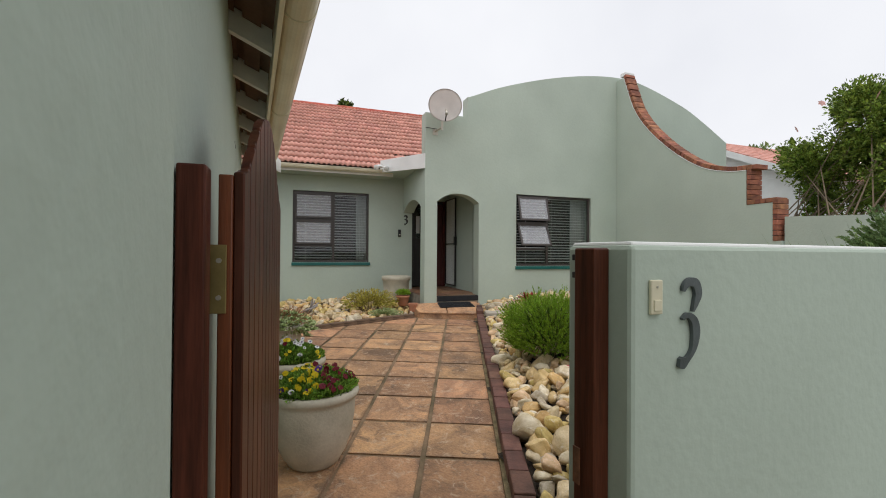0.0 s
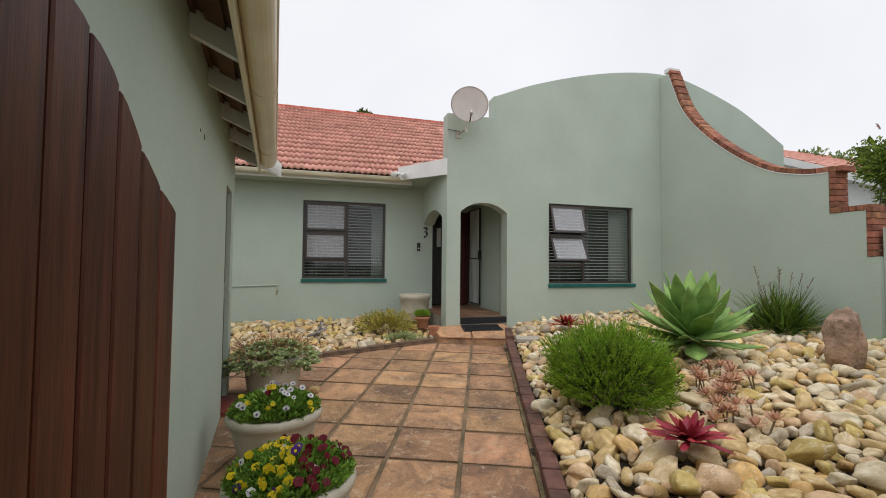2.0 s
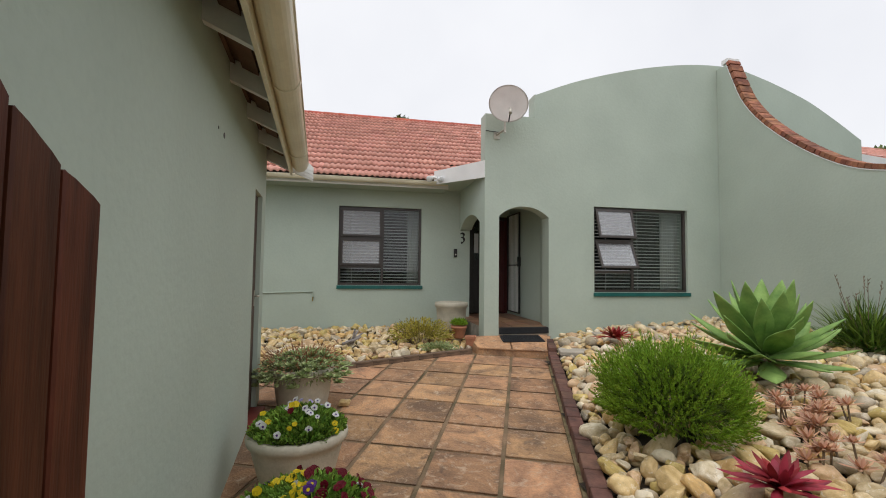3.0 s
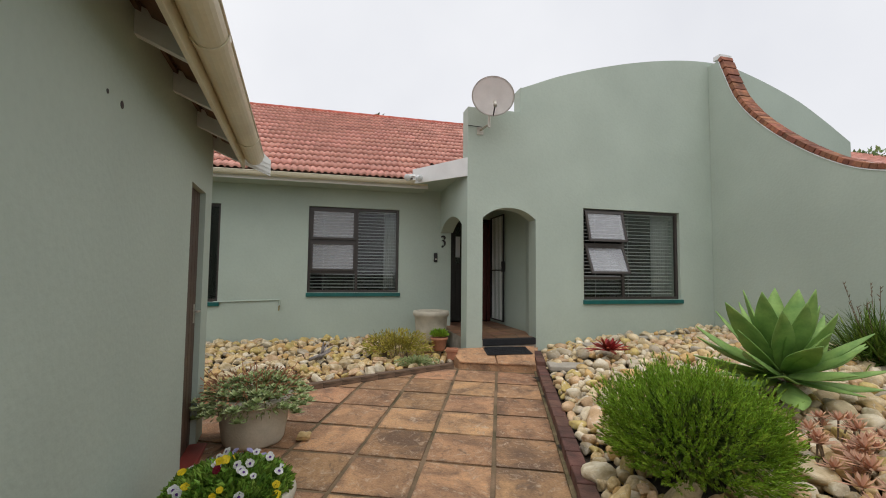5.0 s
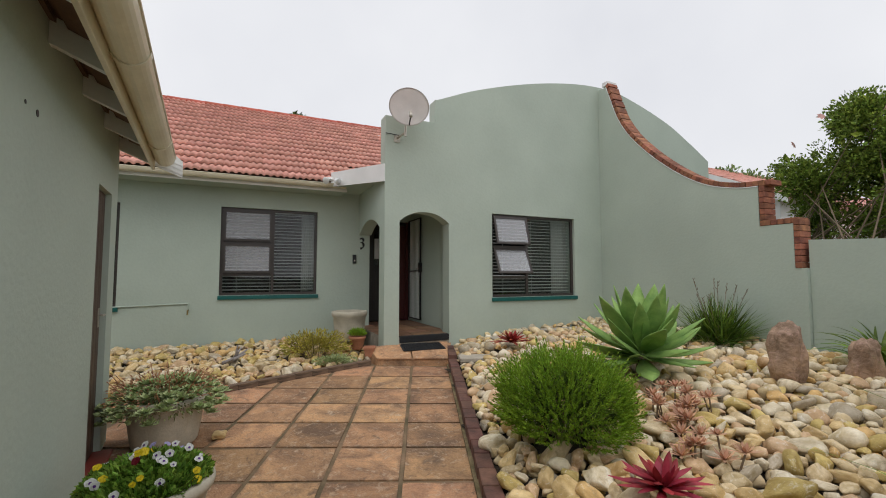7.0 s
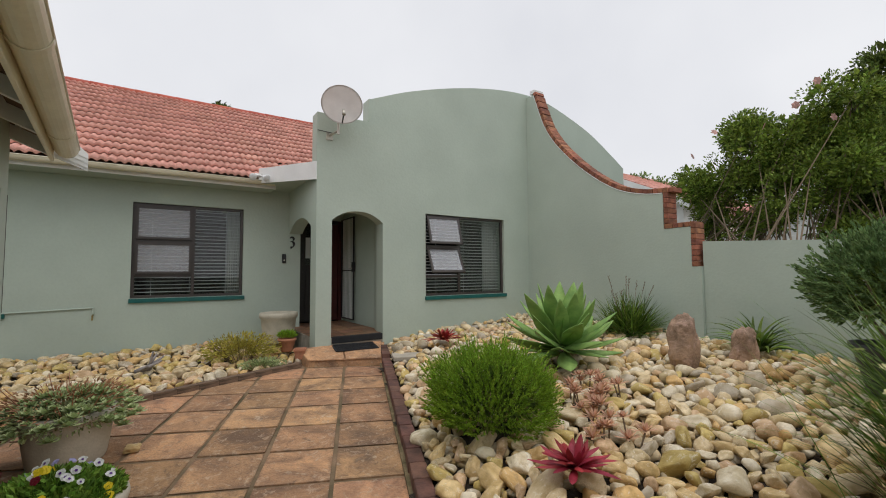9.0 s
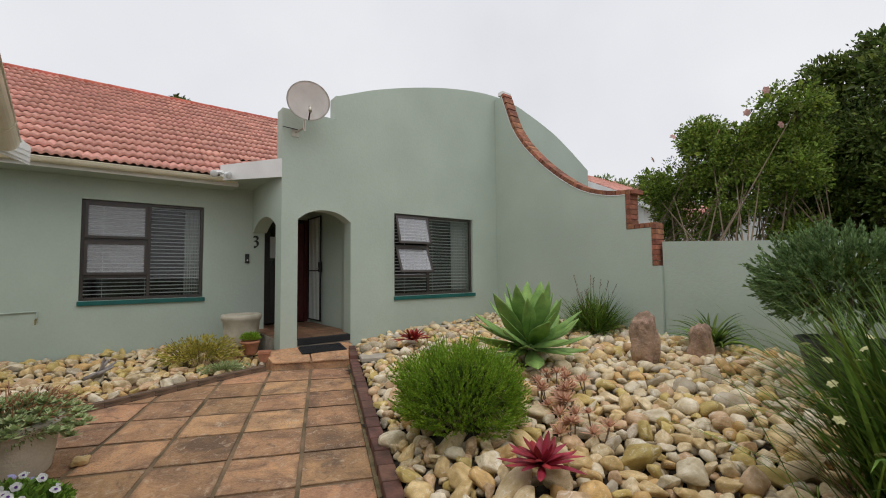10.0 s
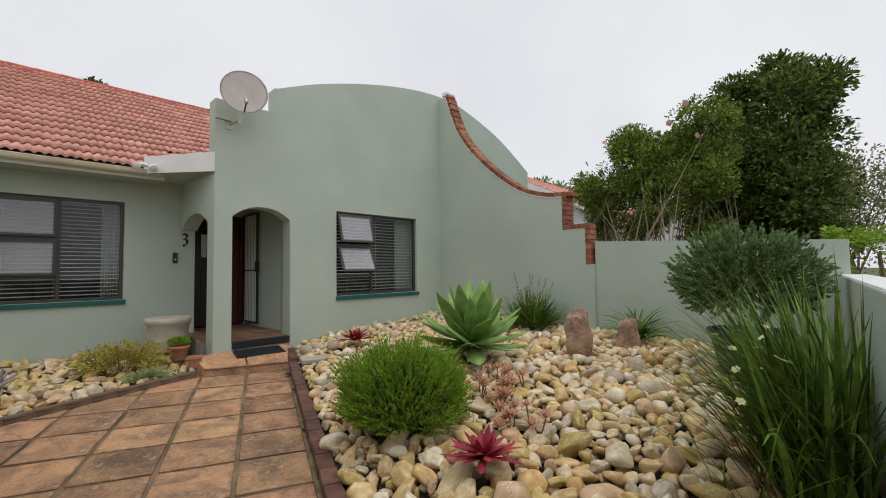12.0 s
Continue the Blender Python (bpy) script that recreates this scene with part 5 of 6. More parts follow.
leaf_cloud("foliage", 700, lambda r: (lambda c, v: (c, v + Vector((0, 0, 0.8))))(*in_ball(r, 0, 0, 0.21, 0.12, 0.12, 0.07, 0.2, -0.2)), 0.05, "bush", cp, 31, wide=0.3)
sq = thing("square_pot", (2.43, 7.70, -0.15), "small square terracotta pot beside the step", "pot")
sqb = bmesh.new()
lathe([(0.075, 0), (0.10, 0.11), (0.115, 0.115), (0.115, 0.145), (0.10, 0.145), (0.09, 0.12)], 4, sqb)
bmesh.ops.rotate(sqb, verts=sqb.verts, cent=(0, 0, 0), matrix=Matrix.Rotation(radians(45 - 20), 3, "Z"))
part("body", sqb, "clay", sq)
part("soil", box(-0.055, 0.055, -0.055, 0.055, 0.10, 0.125, 0.01), "soil", sq)
boulder("loose_stone", 0.64, 5.60, grade(0.64, 5.6) + 0.028, 0.05, 0.038, 0.03, 5, "small loose stone lying on the paving", "stone")

# ---- big pots on the paving ----
def pansy_mesh(mat, eye):
    bm = bmesh.new()
    for k, (a, r) in enumerate(((90, 0.021), (18, 0.022), (162, 0.022), (-50, 0.02), (230, 0.02))):
        c = Vector((0.014 * math.cos(radians(a)), 0.014 * math.sin(radians(a)), 0.001 * k))
        bm.faces.new([bm.verts.new(c + Vector((r * math.cos(q * math.pi / 4), r * math.sin(q * math.pi / 4), 0.004 * math.cos(q * math.pi / 2)))) for q in range(8)])
    me = mesh_of("flower", bm, "petal_" + mat)
    if eye:
        me.materials.append(M["petal_" + eye])
        e = bmesh.new()
        e.from_mesh(me)
        f = e.faces.new([e.verts.new((0.011 * math.cos(q * math.pi / 3), 0.011 * math.sin(q * math.pi / 3) - 0.002, 0.008)) for q in range(6)])
        f.material_index = 1
        e.to_mesh(me)
        e.free()
    return me


PANSY = {"yellow": pansy_mesh("yellow", ""), "white": pansy_mesh("white_p", "violet"), "maroon": pansy_mesh("maroon", ""), "violet": pansy_mesh("violet", "yellow"), "lilac": pansy_mesh("lilac", "")}


def planter(x, y, profile, label, seed):
    t = thing("flower_pot", (x, y, grade(x, y)), label, "flower pot")
    part("pot", lathe(profile, 40), "pot", t, smooth=True)
    r, z = profile[-1]
    part("soil", lathe([(r * 0.98, z - 0.05), (r * 0.99, z - 0.02), (r * 0.5, z + 0.0), (0.01, z + 0.01)], 24), "soil", t)
    return t, r, z


def pansies(t, r, z, n, choose, seed, high=0.13):
    rg = random.Random(seed)

    def at(rng_):
        a, q = rng_.uniform(0, 6.283), math.sqrt(rng_.random()) * r * 1.06
        h = high * (1 - (q / (r * 1.3)) ** 2) * rng_.uniform(0.35, 1.0)
        return Vector((q * math.cos(a), q * math.sin(a), z + h)), Vector((math.cos(a) * 0.4 + rng_.uniform(-0.6, 0.6), math.sin(a) * 0.4 + rng_.uniform(-0.6, 0.6), rng_.uniform(0.1, 1.1)))

    leaf_cloud("foliage", 4600, at, 0.038, "pansy_leaf", t, seed, wide=0.5)
    for k in range(n):
        a, q = rg.uniform(0, 6.283), math.sqrt(rg.random()) * r * 1.1
        h = high * (1.1 - 0.8 * (q / (r * 1.2)) ** 2) * rg.uniform(0.9, 1.25)
        px, py = q * math.cos(a), q * math.sin(a)
        f = new("flower", PANSY[choose(px, py, rg)])
        f.parent = t
        f.location = (px, py, z + h)
        d = Vector((px * 1.2 + rg.uniform(-0.3, 0.3), py * 1.2 - 0.30 + rg.uniform(-0.25, 0.25), 0.26 + rg.uniform(-0.15, 0.2)))
        f.rotation_mode = "QUATERNION"
        f.rotation_quaternion = d.to_track_quat("Z", "Y")
        s = rg.uniform(0.42, 0.68)
        f.scale = (s, s, s)


TALL = [(0.14, 0), (0.155, 0.015), (0.195, 0.08), (0.232, 0.19), (0.247, 0.30), (0.25, 0.385), (0.25, 0.405), (0.268, 0.415), (0.275, 0.435), (0.268, 0.46), (0.245, 0.465), (0.232, 0.43)]
BOWL = [(0.17, 0), (0.18, 0.02), (0.225, 0.12), (0.262, 0.26), (0.272, 0.30), (0.292, 0.31), (0.298, 0.335), (0.29, 0.36), (0.265, 0.365), (0.25, 0.33)]
p1, r1, z1 = planter(0.555, 3.16, TALL, "tall grey-beige stone pot of yellow and maroon pansies", 1)
pansies(p1, r1, z1, 92, lambda x, y, g: ("maroon" if g.random() < 0.92 else "white") if x > 0.02 + 0.08 * g.uniform(-1, 1) else (g.choice(["yellow", "yellow", "yellow", "yellow", "yellow", "violet", "white"]) if y < 0.08 else g.choice(["violet", "maroon", "yellow"])), 41)
p2, r2, z2 = planter(0.40, 4.22, BOWL, "round grey-beige stone pot of white and yellow pansies", 2)
pansies(p2, r2, z2, 44, lambda x, y, g: g.choice(["white"] * 9 + ["yellow"] * 3 + ["maroon"]) if y < 0.1 else g.choice(["white", "lilac", "yellow", "lilac"]), 43, 0.145)
WIDE = [(0.215, 0), (0.225, 0.02), (0.245, 0.14), (0.262, 0.27), (0.268, 0.30), (0.285, 0.31), (0.292, 0.335), (0.285, 0.36), (0.262, 0.365), (0.25, 0.33)]
p3, r3, z3 = planter(0.26, 5.68, WIDE, "wide stone pot overflowing with grey-green and russet succulents", 3)
leaf_cloud("foliage", 2200, lambda r: in_ball(r, -0.02, 0, z3 - 0.01, 0.40, 0.38, 0.11, 0.2, -0.6), 0.04, "succulent", p3, 47, wide=0.5)
leaf_cloud("russet_foliage", 900, lambda r: in_ball(r, 0, 0, z3 + 0.07, 0.42, 0.38, 0.15, 0.3, -0.2), 0.035, "russet_leaf", p3, 48, wide=0.35)
for k in range(110):
    a, q = rng.uniform(0, 6.283), math.sqrt(rng.random()) * 0.43
    hz = z3 + 0.12 * (1 - (q / 0.42) ** 2) + rng.uniform(0.0, 0.05) - (0.17 * rng.random() if q > 0.31 else 0)
    rosette("rosette", 15, rng.uniform(0.05, 0.085), 0.042, "succulent", p3, (q * math.cos(a), q * math.sin(a), hz), 60 + k, 88, 18, 6, seg=3)
for k in range(26):
    a, q = rng.uniform(0, 6.283), rng.uniform(0.15, 0.44)
    part("russet_stem", rod((0.5 * q * math.cos(a), 0.5 * q * math.sin(a), z3), (q * math.cos(a), q * math.sin(a), z3 + rng.uniform(0.0, 0.26)), 0.005, 0.003, 5), "russet_leaf", p3)

# ---- trees and houses beyond the walls ----
def tree(name, x, y, base, crowns, n, size, mat, label, seed, trunks=3, category="tree", girth=0.06, core=0):
    """Trunks that fork towards clumps of leaves. crowns: clump centres and radii, from the foot."""
    t = thing(name, (x, y, base), label, category)
    rg = random.Random(seed)
    tops = [Vector(c[:3]) for c in crowns]
    for k in range(trunks):
        foot = Vector((rg.uniform(-0.25, 0.25) * trunks * 0.4, rg.uniform(-0.25, 0.25) * trunks * 0.4, -0.3))
        mid = foot * 0.8 + tops[k % len(tops)] * 0.45 + Vector((rg.uniform(-0.15, 0.15), rg.uniform(-0.15, 0.15), 0))
        part("trunk", rod(foot, mid, girth, girth * 0.65, 8), "bark", t, smooth=True)
        for q in range(4):
            tip = tops[(k + q * trunks) % len(tops)] + Vector((rg.uniform(-0.3, 0.3), rg.uniform(-0.3, 0.3), 0.1))
            part("limb", rod(mid, tip, girth * 0.5, girth * 0.16, 6), "bark", t)
    total = sum(c[3] ** 2 for c in crowns)

    def at(r):
        q = r.uniform(0, total)
        for c in crowns:
            q -= c[3] ** 2
            if q <= 0:
                break
        while True:
            p, v = in_ball(r, c[0], c[1], c[2], c[3], c[3], c[3] * 0.85, 0.35)
            if noise.noise(Vector(p) * 2.1 + Vector((seed, 0, 0))) > -0.2:
                return p, v * 0.7 + Vector((r.uniform(-0.8, 0.8), r.uniform(-0.8, 0.8), r.uniform(-0.5, 0.9)))

    leaf_cloud("crown", n, at, size, mat, t, seed, wide=0.5)
    if core:
        def deep(r):
            c = crowns[r.randrange(len(crowns))]
            return in_ball(r, c[0], c[1], c[2], c[3] * 0.75, c[3] * 0.75, c[3] * 0.65, 0.0)
        leaf_cloud("inner_crown", core, deep, size * 2.0, mat, t, seed + 1, wide=0.6)
    return t


def clumps(seed, n, x0, x1, y0, y1, z0, z1, r0, r1):
    rg = random.Random(seed)
    return [(rg.uniform(x0, x1), rg.uniform(y0, y1), rg.uniform(z0, z1), rg.uniform(r0, r1)) for _ in range(n)]


pet_me_pink = pet_me.copy()
pet_me_pink.materials.clear()
pet_me_pink.materials.append(M["petal_pink"])
hibiscus = tree("hibiscus_hedge", 9.6, 5.0, -0.3, clumps(2, 26, -0.4, 0.4, -1.7, 0.9, 2.35, 3.55, 0.32, 0.55) + clumps(3, 14, -0.3, 0.3, -1.7, 0.1, 3.3, 4.1, 0.30, 0.5) + clumps(4, 10, -0.1, 0.5, -1.7, 1.2, 1.7, 2.3, 0.25, 0.4), 46000, 0.062, "hedge", "tall loose hibiscus hedge behind the low wall", 71, 22, "hedge", 0.03, 3000)
tree("dark_tree", 11.2, 2.75, -0.3, clumps(5, 34, -0.7, 0.7, -0.7, 0.95, 1.8, 4.5, 0.40, 0.75) + [(0, -0.15, 5.1, 0.5), (0, 0.6, 4.85, 0.5), (0, -0.75, 4.7, 0.5), (0.1, 0.2, 4.8, 0.55)], 44000, 0.085, "dark_and_shade_leaf", "dense dark green tree behind the low wall", 72, 4, core=7000)
for fx, fy, fz in ((-0.45, -0.55, 3.75), (-0.5, -1.0, 3.95), (-0.5, 0.2, 3.85), (-0.55, -1.45, 3.6), (-0.6, -1.3, 4.2), (-0.5, 0.6, 3.5)):
    f = new("flower", pet_me_pink)
    f.parent = hibiscus
    f.location = (fx, fy, fz)
    f.rotation_euler = (0.4, -1.1, fy * 3)
    f.scale = (1.7, 1.7, 1.7)
    f["label"] = "pale pink open flower"
tree("far_tree", 17.5, 1.6, -0.3, clumps(6, 16, -1.5, 1.5, -1.6, 1.6, 1.5, 4.4, 0.8, 1.2), 14000, 0.09, "olive_leaf", "olive green tree in the neighbouring garden", 73, 3)
tree("far_tree", 23.0, -2.0, -0.3, clumps(16, 16, -1.5, 1.5, -2.5, 2.5, 1.5, 5.0, 1.0, 1.5), 14000, 0.12, "olive_leaf", "olive green tree in the neighbouring garden", 83, 3)
tree("roof_tree", 2.3, 20.0, 0, [(0.2, 0, 7.55, 0.22), (0.45, 0, 7.38, 0.28), (-0.05, 0.2, 7.3, 0.3)], 700, 0.16, "dark_and_shade_leaf", "dark tree top rising behind the roof ridge", 74, 1)
tree("garden_tree", 16.4, 11.2, 0, [(0, 0, 4.5, 0.55), (0.5, -0.5, 4.3, 0.5), (-0.5, 0.5, 4.35, 0.45), (0.3, 0.6, 4.2, 0.5)], 1100, 0.15, "grey_leaf", "grey-green tree top beyond the gable end", 75, 1)
hed = thing("clipped_hedge", (9.6, 1.35, -0.3), "clipped bright green hedge beyond the gate wall", "hedge")
leaf_cloud("foliage", 5000, lambda r: (Vector((r.uniform(-1.4, 1.4), r.choice([r.uniform(-0.6, -0.5), r.uniform(0.5, 0.6), r.uniform(-0.6, 0.6)]), r.choice([r.uniform(0, 1.75), r.uniform(1.62, 1.8)]))), Vector((r.uniform(-1, 1), r.uniform(-1, 1), r.uniform(-0.2, 1)))), 0.08, "bush", hed, 77, wide=0.5)
for k in range(5):
    part("stem", rod((-1.1 + 0.55 * k, 0, 0), (-1.0 + 0.5 * k, 0.1, 1.5), 0.03, 0.01, 6), "bark", hed)


def neighbour(x, y, w, d, h, ridge, label, wall="white"):
    """A small gabled house: its ridge runs along x."""
    t = thing("neighbour_house", (x, y, -0.5), label, "house")
    part("wall", box(0, w, 0, d, 0, h, 0.01), wall, t)
    gable = prism([(0.02, 0.0, h), (0.02, d, h), (0.02, d / 2, ridge - 0.06)], (w - 0.04, 0, 0))
    part("gable", gable, wall, t)
    s = 0.35
    k = (ridge - h) / (d / 2)
    for sgn, y0 in ((-1, 0), (1, d)):
        r = part("roof", prism([(-s, y0 + sgn * s, h - k * s + 0.02), (-s, d / 2, ridge + 0.02), (-s, d / 2, ridge + 0.14), (-s, y0 + sgn * s, h - k * s + 0.14)], (w + 2 * s, 0, 0)), "tile_rest", t, "pinkish red tiled roof slope")
        for q in range(1, 12):
            f = q / 12
            yy, zz = y0 + sgn * s + (d / 2 - y0 - sgn * s) * f, h - k * s + 0.14 + (ridge + k * 0 - h + k * s) * f
            part("tile_course", box(-s, w + s, yy - 0.02, yy + 0.02, zz - 0.02, zz + 0.015), "tile_rest", r)
        part("barge_board", prism([(-s - 0.03, y0 + sgn * s, h - k * s - 0.10), (-s - 0.03, d / 2, ridge - 0.08), (-s - 0.03, d / 2, ridge + 0.12), (-s - 0.03, y0 + sgn * s, h - k * s + 0.10)], (0.028, 0, 0)), "white", t, "white barge board")
    for wx in (w * 0.25, w * 0.65):
        win = part("window", box(wx, wx + 1.1, -0.03, 0.02, 1.0, 2.1, 0.01), "bronze", t)
        part("pane", box(wx + 0.06, wx + 1.04, -0.036, -0.031, 1.06, 2.04), "glass", win)
    return t


neighbour(13.4, 8.0, 7.0, 7.0, 3.6, 5.28, "neighbouring house with red tiled roof and white boards")
neighbour(16.5, 2.6, 6.0, 5.0, 2.6, 4.3, "neighbouring house with pinkish tiled roof behind the hedge")

# ---- pieces: coping bricks ----
garden = bpy.data.objects["wall_garden"]
low_b = box(-0.006, 0.236, -0.0355, 0.0355, 0.0, 0.068, 0.006)
brick_me = mesh_of("brick", low_b, "brick")


def lay_brick(y, z, tilt):
    b = new("brick", brick_me)
    b.parent = garden
    b.matrix_world = Matrix.Translation((X2 - 0.005 + rng.uniform(-0.003, 0.003), y, z + 0.002)) @ Matrix.Rotation(tilt, 4, "X")
    return b


path, prev = [], None
for q in even(5.0, 7.57, 240):
    path.append(Vector((0, q, curve_pts(SWEEP, q))))
trim = bmesh.new()
for a, b in zip(path[::6], path[6::6]):
    n_ = Vector((0, -(b - a).z, (b - a).y)).normalized() * 0.012
    prism([(X2 - 0.009, a.y - n_.y, a.z - n_.z), (X2 - 0.009, b.y - n_.y, b.z - n_.z), (X2 - 0.009, b.y, b.z), (X2 - 0.009, a.y, a.z)], (0.0085, 0, 0), trim)
part("edge_trim", trim, "white", garden, "thin white painted line under the bricks")
run, goal = 0.0, 0.03
for a, b in zip(path, path[1:]):
    run += (b - a).length
    if run >= goal:
        goal += 0.0765
        d = b - a
        lay_brick(b.y, b.z, math.atan2(d.z, d.y) + rng.uniform(-0.03, 0.03))
top_b = mesh_of("cap_block", box(-0.01, 0.24, -0.02, 0.11, 0, 0.08, 0.006), "white")
cb = new("cap_block", top_b)
cb.parent = garden
cb.location = (X2, 7.56, 4.64)
for k in range(2):
    lay_brick(4.95 - 0.0765 * k, 2.19, 0)
for z0, z1, yy in ((1.66, 2.19, 4.905), (1.10, 1.66, 4.53)):
    k = 0
    zz = z0
    while zz < z1 + 0.02:
        b = new("brick", brick_me)
        b.parent = garden
        b.matrix_world = Matrix.Translation((X2 - 0.005, yy + 0.085, zz + 0.037)) @ Matrix.Rotation(radians(90), 4, "X")
        zz += 0.0765
for k in range(5):
    lay_brick(4.60 + 0.0765 * k, 1.66, 0)

# ---- pieces: roof tiles ----
TW, TL = 0.30, 0.31
LAP = 0.012
slope = math.hypot(RIDGE_Y - EAVE_Y, RIDGE_Z - EAVE_Z)
pitch = math.atan2(RIDGE_Z - EAVE_Z, RIDGE_Y - EAVE_Y)
tv, tf = wavy_tile(TW, TL + 0.02)
tv = [(x * (1 + LAP / TW), y, z + 0.002 * (x > TW * 0.5)) for x, y, z in tv]
tile_me = bpy.data.meshes.new("roof_tile")
tile_me.from_pydata(tv, [], tf)
tile_me.materials.append(M["tile"])
tile_me.polygons.foreach_set("use_smooth", [True] * len(tile_me.polygons))
rest_v, rest_f = [], []
rows_n = int(slope / TL) + 1
for j in range(rows_n):
    i = 0
    x = -5.6
    while x < (2.46 if j < 3 else 5.2):
        s = j * TL
        near = -0.35 < x < 2.5 and j < rows_n
        m = Matrix.Translation((x + rng.uniform(-0.003, 0.003), s * math.cos(pitch) - 0.05 * math.cos(pitch), s * math.sin(pitch) - 0.03)) @ Matrix.Rotation(pitch, 4, "X")
        if near:
            o = new("roof_tile", tile_me)
            o.parent = roof
            o.matrix_local = m
        else:
            k = len(rest_v)
            rest_v += [m @ Vector(v) for v in tv]
            rest_f += [tuple(k + q for q in f) for f in tf]
        x += TW
rt = raw("roof_tiles", rest_v, rest_f, "tile_rest", roof, smooth=True)
rt["kind"] = "stuff"
rb = bmesh.new()
lathe([(0.112, 0), (0.106, 0.40), (0.10, 0.41)], 14, rb)
ridge_me = mesh_of("ridge_tile", rb, "ridge", True)
for k in range(29):
    o = new("ridge_tile", ridge_me)
    o.parent = roof
    o.matrix_local = Matrix.Translation((-5.6 + k * 0.385, RIDGE_Y - EAVE_Y, RIDGE_Z - EAVE_Z - 0.02)) @ Matrix.Rotation(radians(90), 4, "Y")

# ---- pieces: pavers, step, kerbs ----
D = 0.5065
V0 = 5.27
pave_me = []
for q in range(6):
    pb = box(-D / 2 + 0.0045, D / 2 - 0.0045, -D / 2 + 0.0045, D / 2 - 0.0045, -0.05, 0.0, 0.0)
    bmesh.ops.bevel(pb, geom=[e for e in pb.edges if e.verts[0].co.z > -0.01 and e.verts[1].co.z > -0.01], offset=0.012, segments=2, affect="EDGES")
    for v in pb.verts:
        v.co.x += rng.uniform(-0.003, 0.003)
        v.co.y += rng.uniform(-0.003, 0.003)
    pave_me.append(mesh_of("paver", pb, "paver"))
lean = Matrix.Rotation(math.atan(0.0413), 4, "X")
for i in range(-8, 1):
    for j in range(-11, 6):
        u, v = 0.525 + (i - 0.5) * D, V0 + (j - 0.5) * D
        x, y = uv(u, v)
        if v > 7.87 or x < 0.235 - 0.0854 * (y - 1.2) - 0.30 or (y > 5.9 and edge_d(x, y) > 0.30) or y < -1.2 or x < -2.5:
            continue
        o = new("paver", pave_me[rng.randrange(6)])
        o.parent = paving
        o.matrix_world = Matrix.Translation((x, y, grade(x, y) + rng.uniform(-0.003, 0.003))) @ lean @ Matrix.Rotation(-TH + rng.uniform(-0.006, 0.006), 4, "Z") @ Matrix.Rotation(rng.choice((0, 1, 2, 3)) * math.pi / 2, 4, "Z")
step_t = setting(part("step_front", prism([(*uv(-0.47, 7.86), -0.16), (*uv(0.53, 7.86), -0.16), (3.76, 7.78, -0.045), (2.42, 7.78, -0.045)], (0, 0, -0.3)), "step_paver"), "raised step of orange pavers before the porch", "step")
for k in range(2):
    a, b = -0.465 + 0.5 * k, 0.025 + 0.5 * k
    xa, ya = uv(a, 7.84)
    xb, yb = uv(b - 0.008, 7.84)
    xc, xd = (2.44, 3.06) if k == 0 else (3.07, 3.70)
    pb = prism([(xa, ya, -0.155), (xb, yb, -0.155), (xd, 7.782, -0.04), (xc, 7.782, -0.04)], (0, 0, 0.022))
    bmesh.ops.bevel(pb, geom=pb.edges[:], offset=0.005, segments=1, affect="EDGES")
    part("paver", pb, "step_paver", step_t)
kerb = setting(thing("kerb_path", (0, 0, 0), "brown brick edging between path and stones", "kerb"), "brown brick edging between path and stones", "kerb")
kb = mesh_of("brick", box(-KERB_W / 2, KERB_W / 2, -0.107, 0.107, -0.2, 0.0, 0.008), "kerb")
v = 1.95
while v < 8.55:
    x, y = uv(KERB_U + KERB_W / 2, v)
    o = new("brick", kb)
    o.parent = kerb
    h = 0.105 + (0.05 if v > 7.9 else 0.0)
    o.matrix_world = Matrix.Translation((x + rng.uniform(-0.004, 0.004), y, grade(x, y) + h + rng.uniform(-0.004, 0.004))) @ lean @ Matrix.Rotation(-TH + rng.uniform(-0.02, 0.02), 4, "Z")
    v += 0.222
kbm = prism([(*uv(KERB_U - 0.028, 1.9), grade(*uv(KERB_U, 1.9)) - 0.05), (*uv(KERB_U + 0.10, 1.9), grade(*uv(KERB_U, 1.9)) - 0.05), (*uv(KERB_U + 0.10, 8.3), grade(*uv(KERB_U, 8.3)) - 0.05), (*uv(KERB_U - 0.028, 8.3), grade(*uv(KERB_U, 8.3)) - 0.05)], (0, 0, 0.075))
part("mortar_bed", kbm, "moss_mortar", kerb, "rough mossy mortar along the bricks")
edging = setting(thing("kerb_bed", (0, 0, 0), "dark weathered edging of the narrow bed", "edging"), "dark weathered edging of the narrow bed", "edging")
n = 13
for k in range(n):
    f = (k + 0.5) / n
    x, y = EL[0][0] + (EL[1][0] - EL[0][0]) * f, EL[0][1] + (EL[1][1] - EL[0][1]) * f
    o = part("edging_block", box(-0.1125, 0.1125, -0.04, 0.045, -0.15, 0.065, 0.008), "wood_edge", edging)
    o.matrix_world = Matrix.Translation((x, y, grade(x, y) + rng.uniform(-0.006, 0.006))) @ Matrix.Rotation(math.atan2(ED.y, ED.x) + rng.uniform(-0.02, 0.02), 4, "Z")

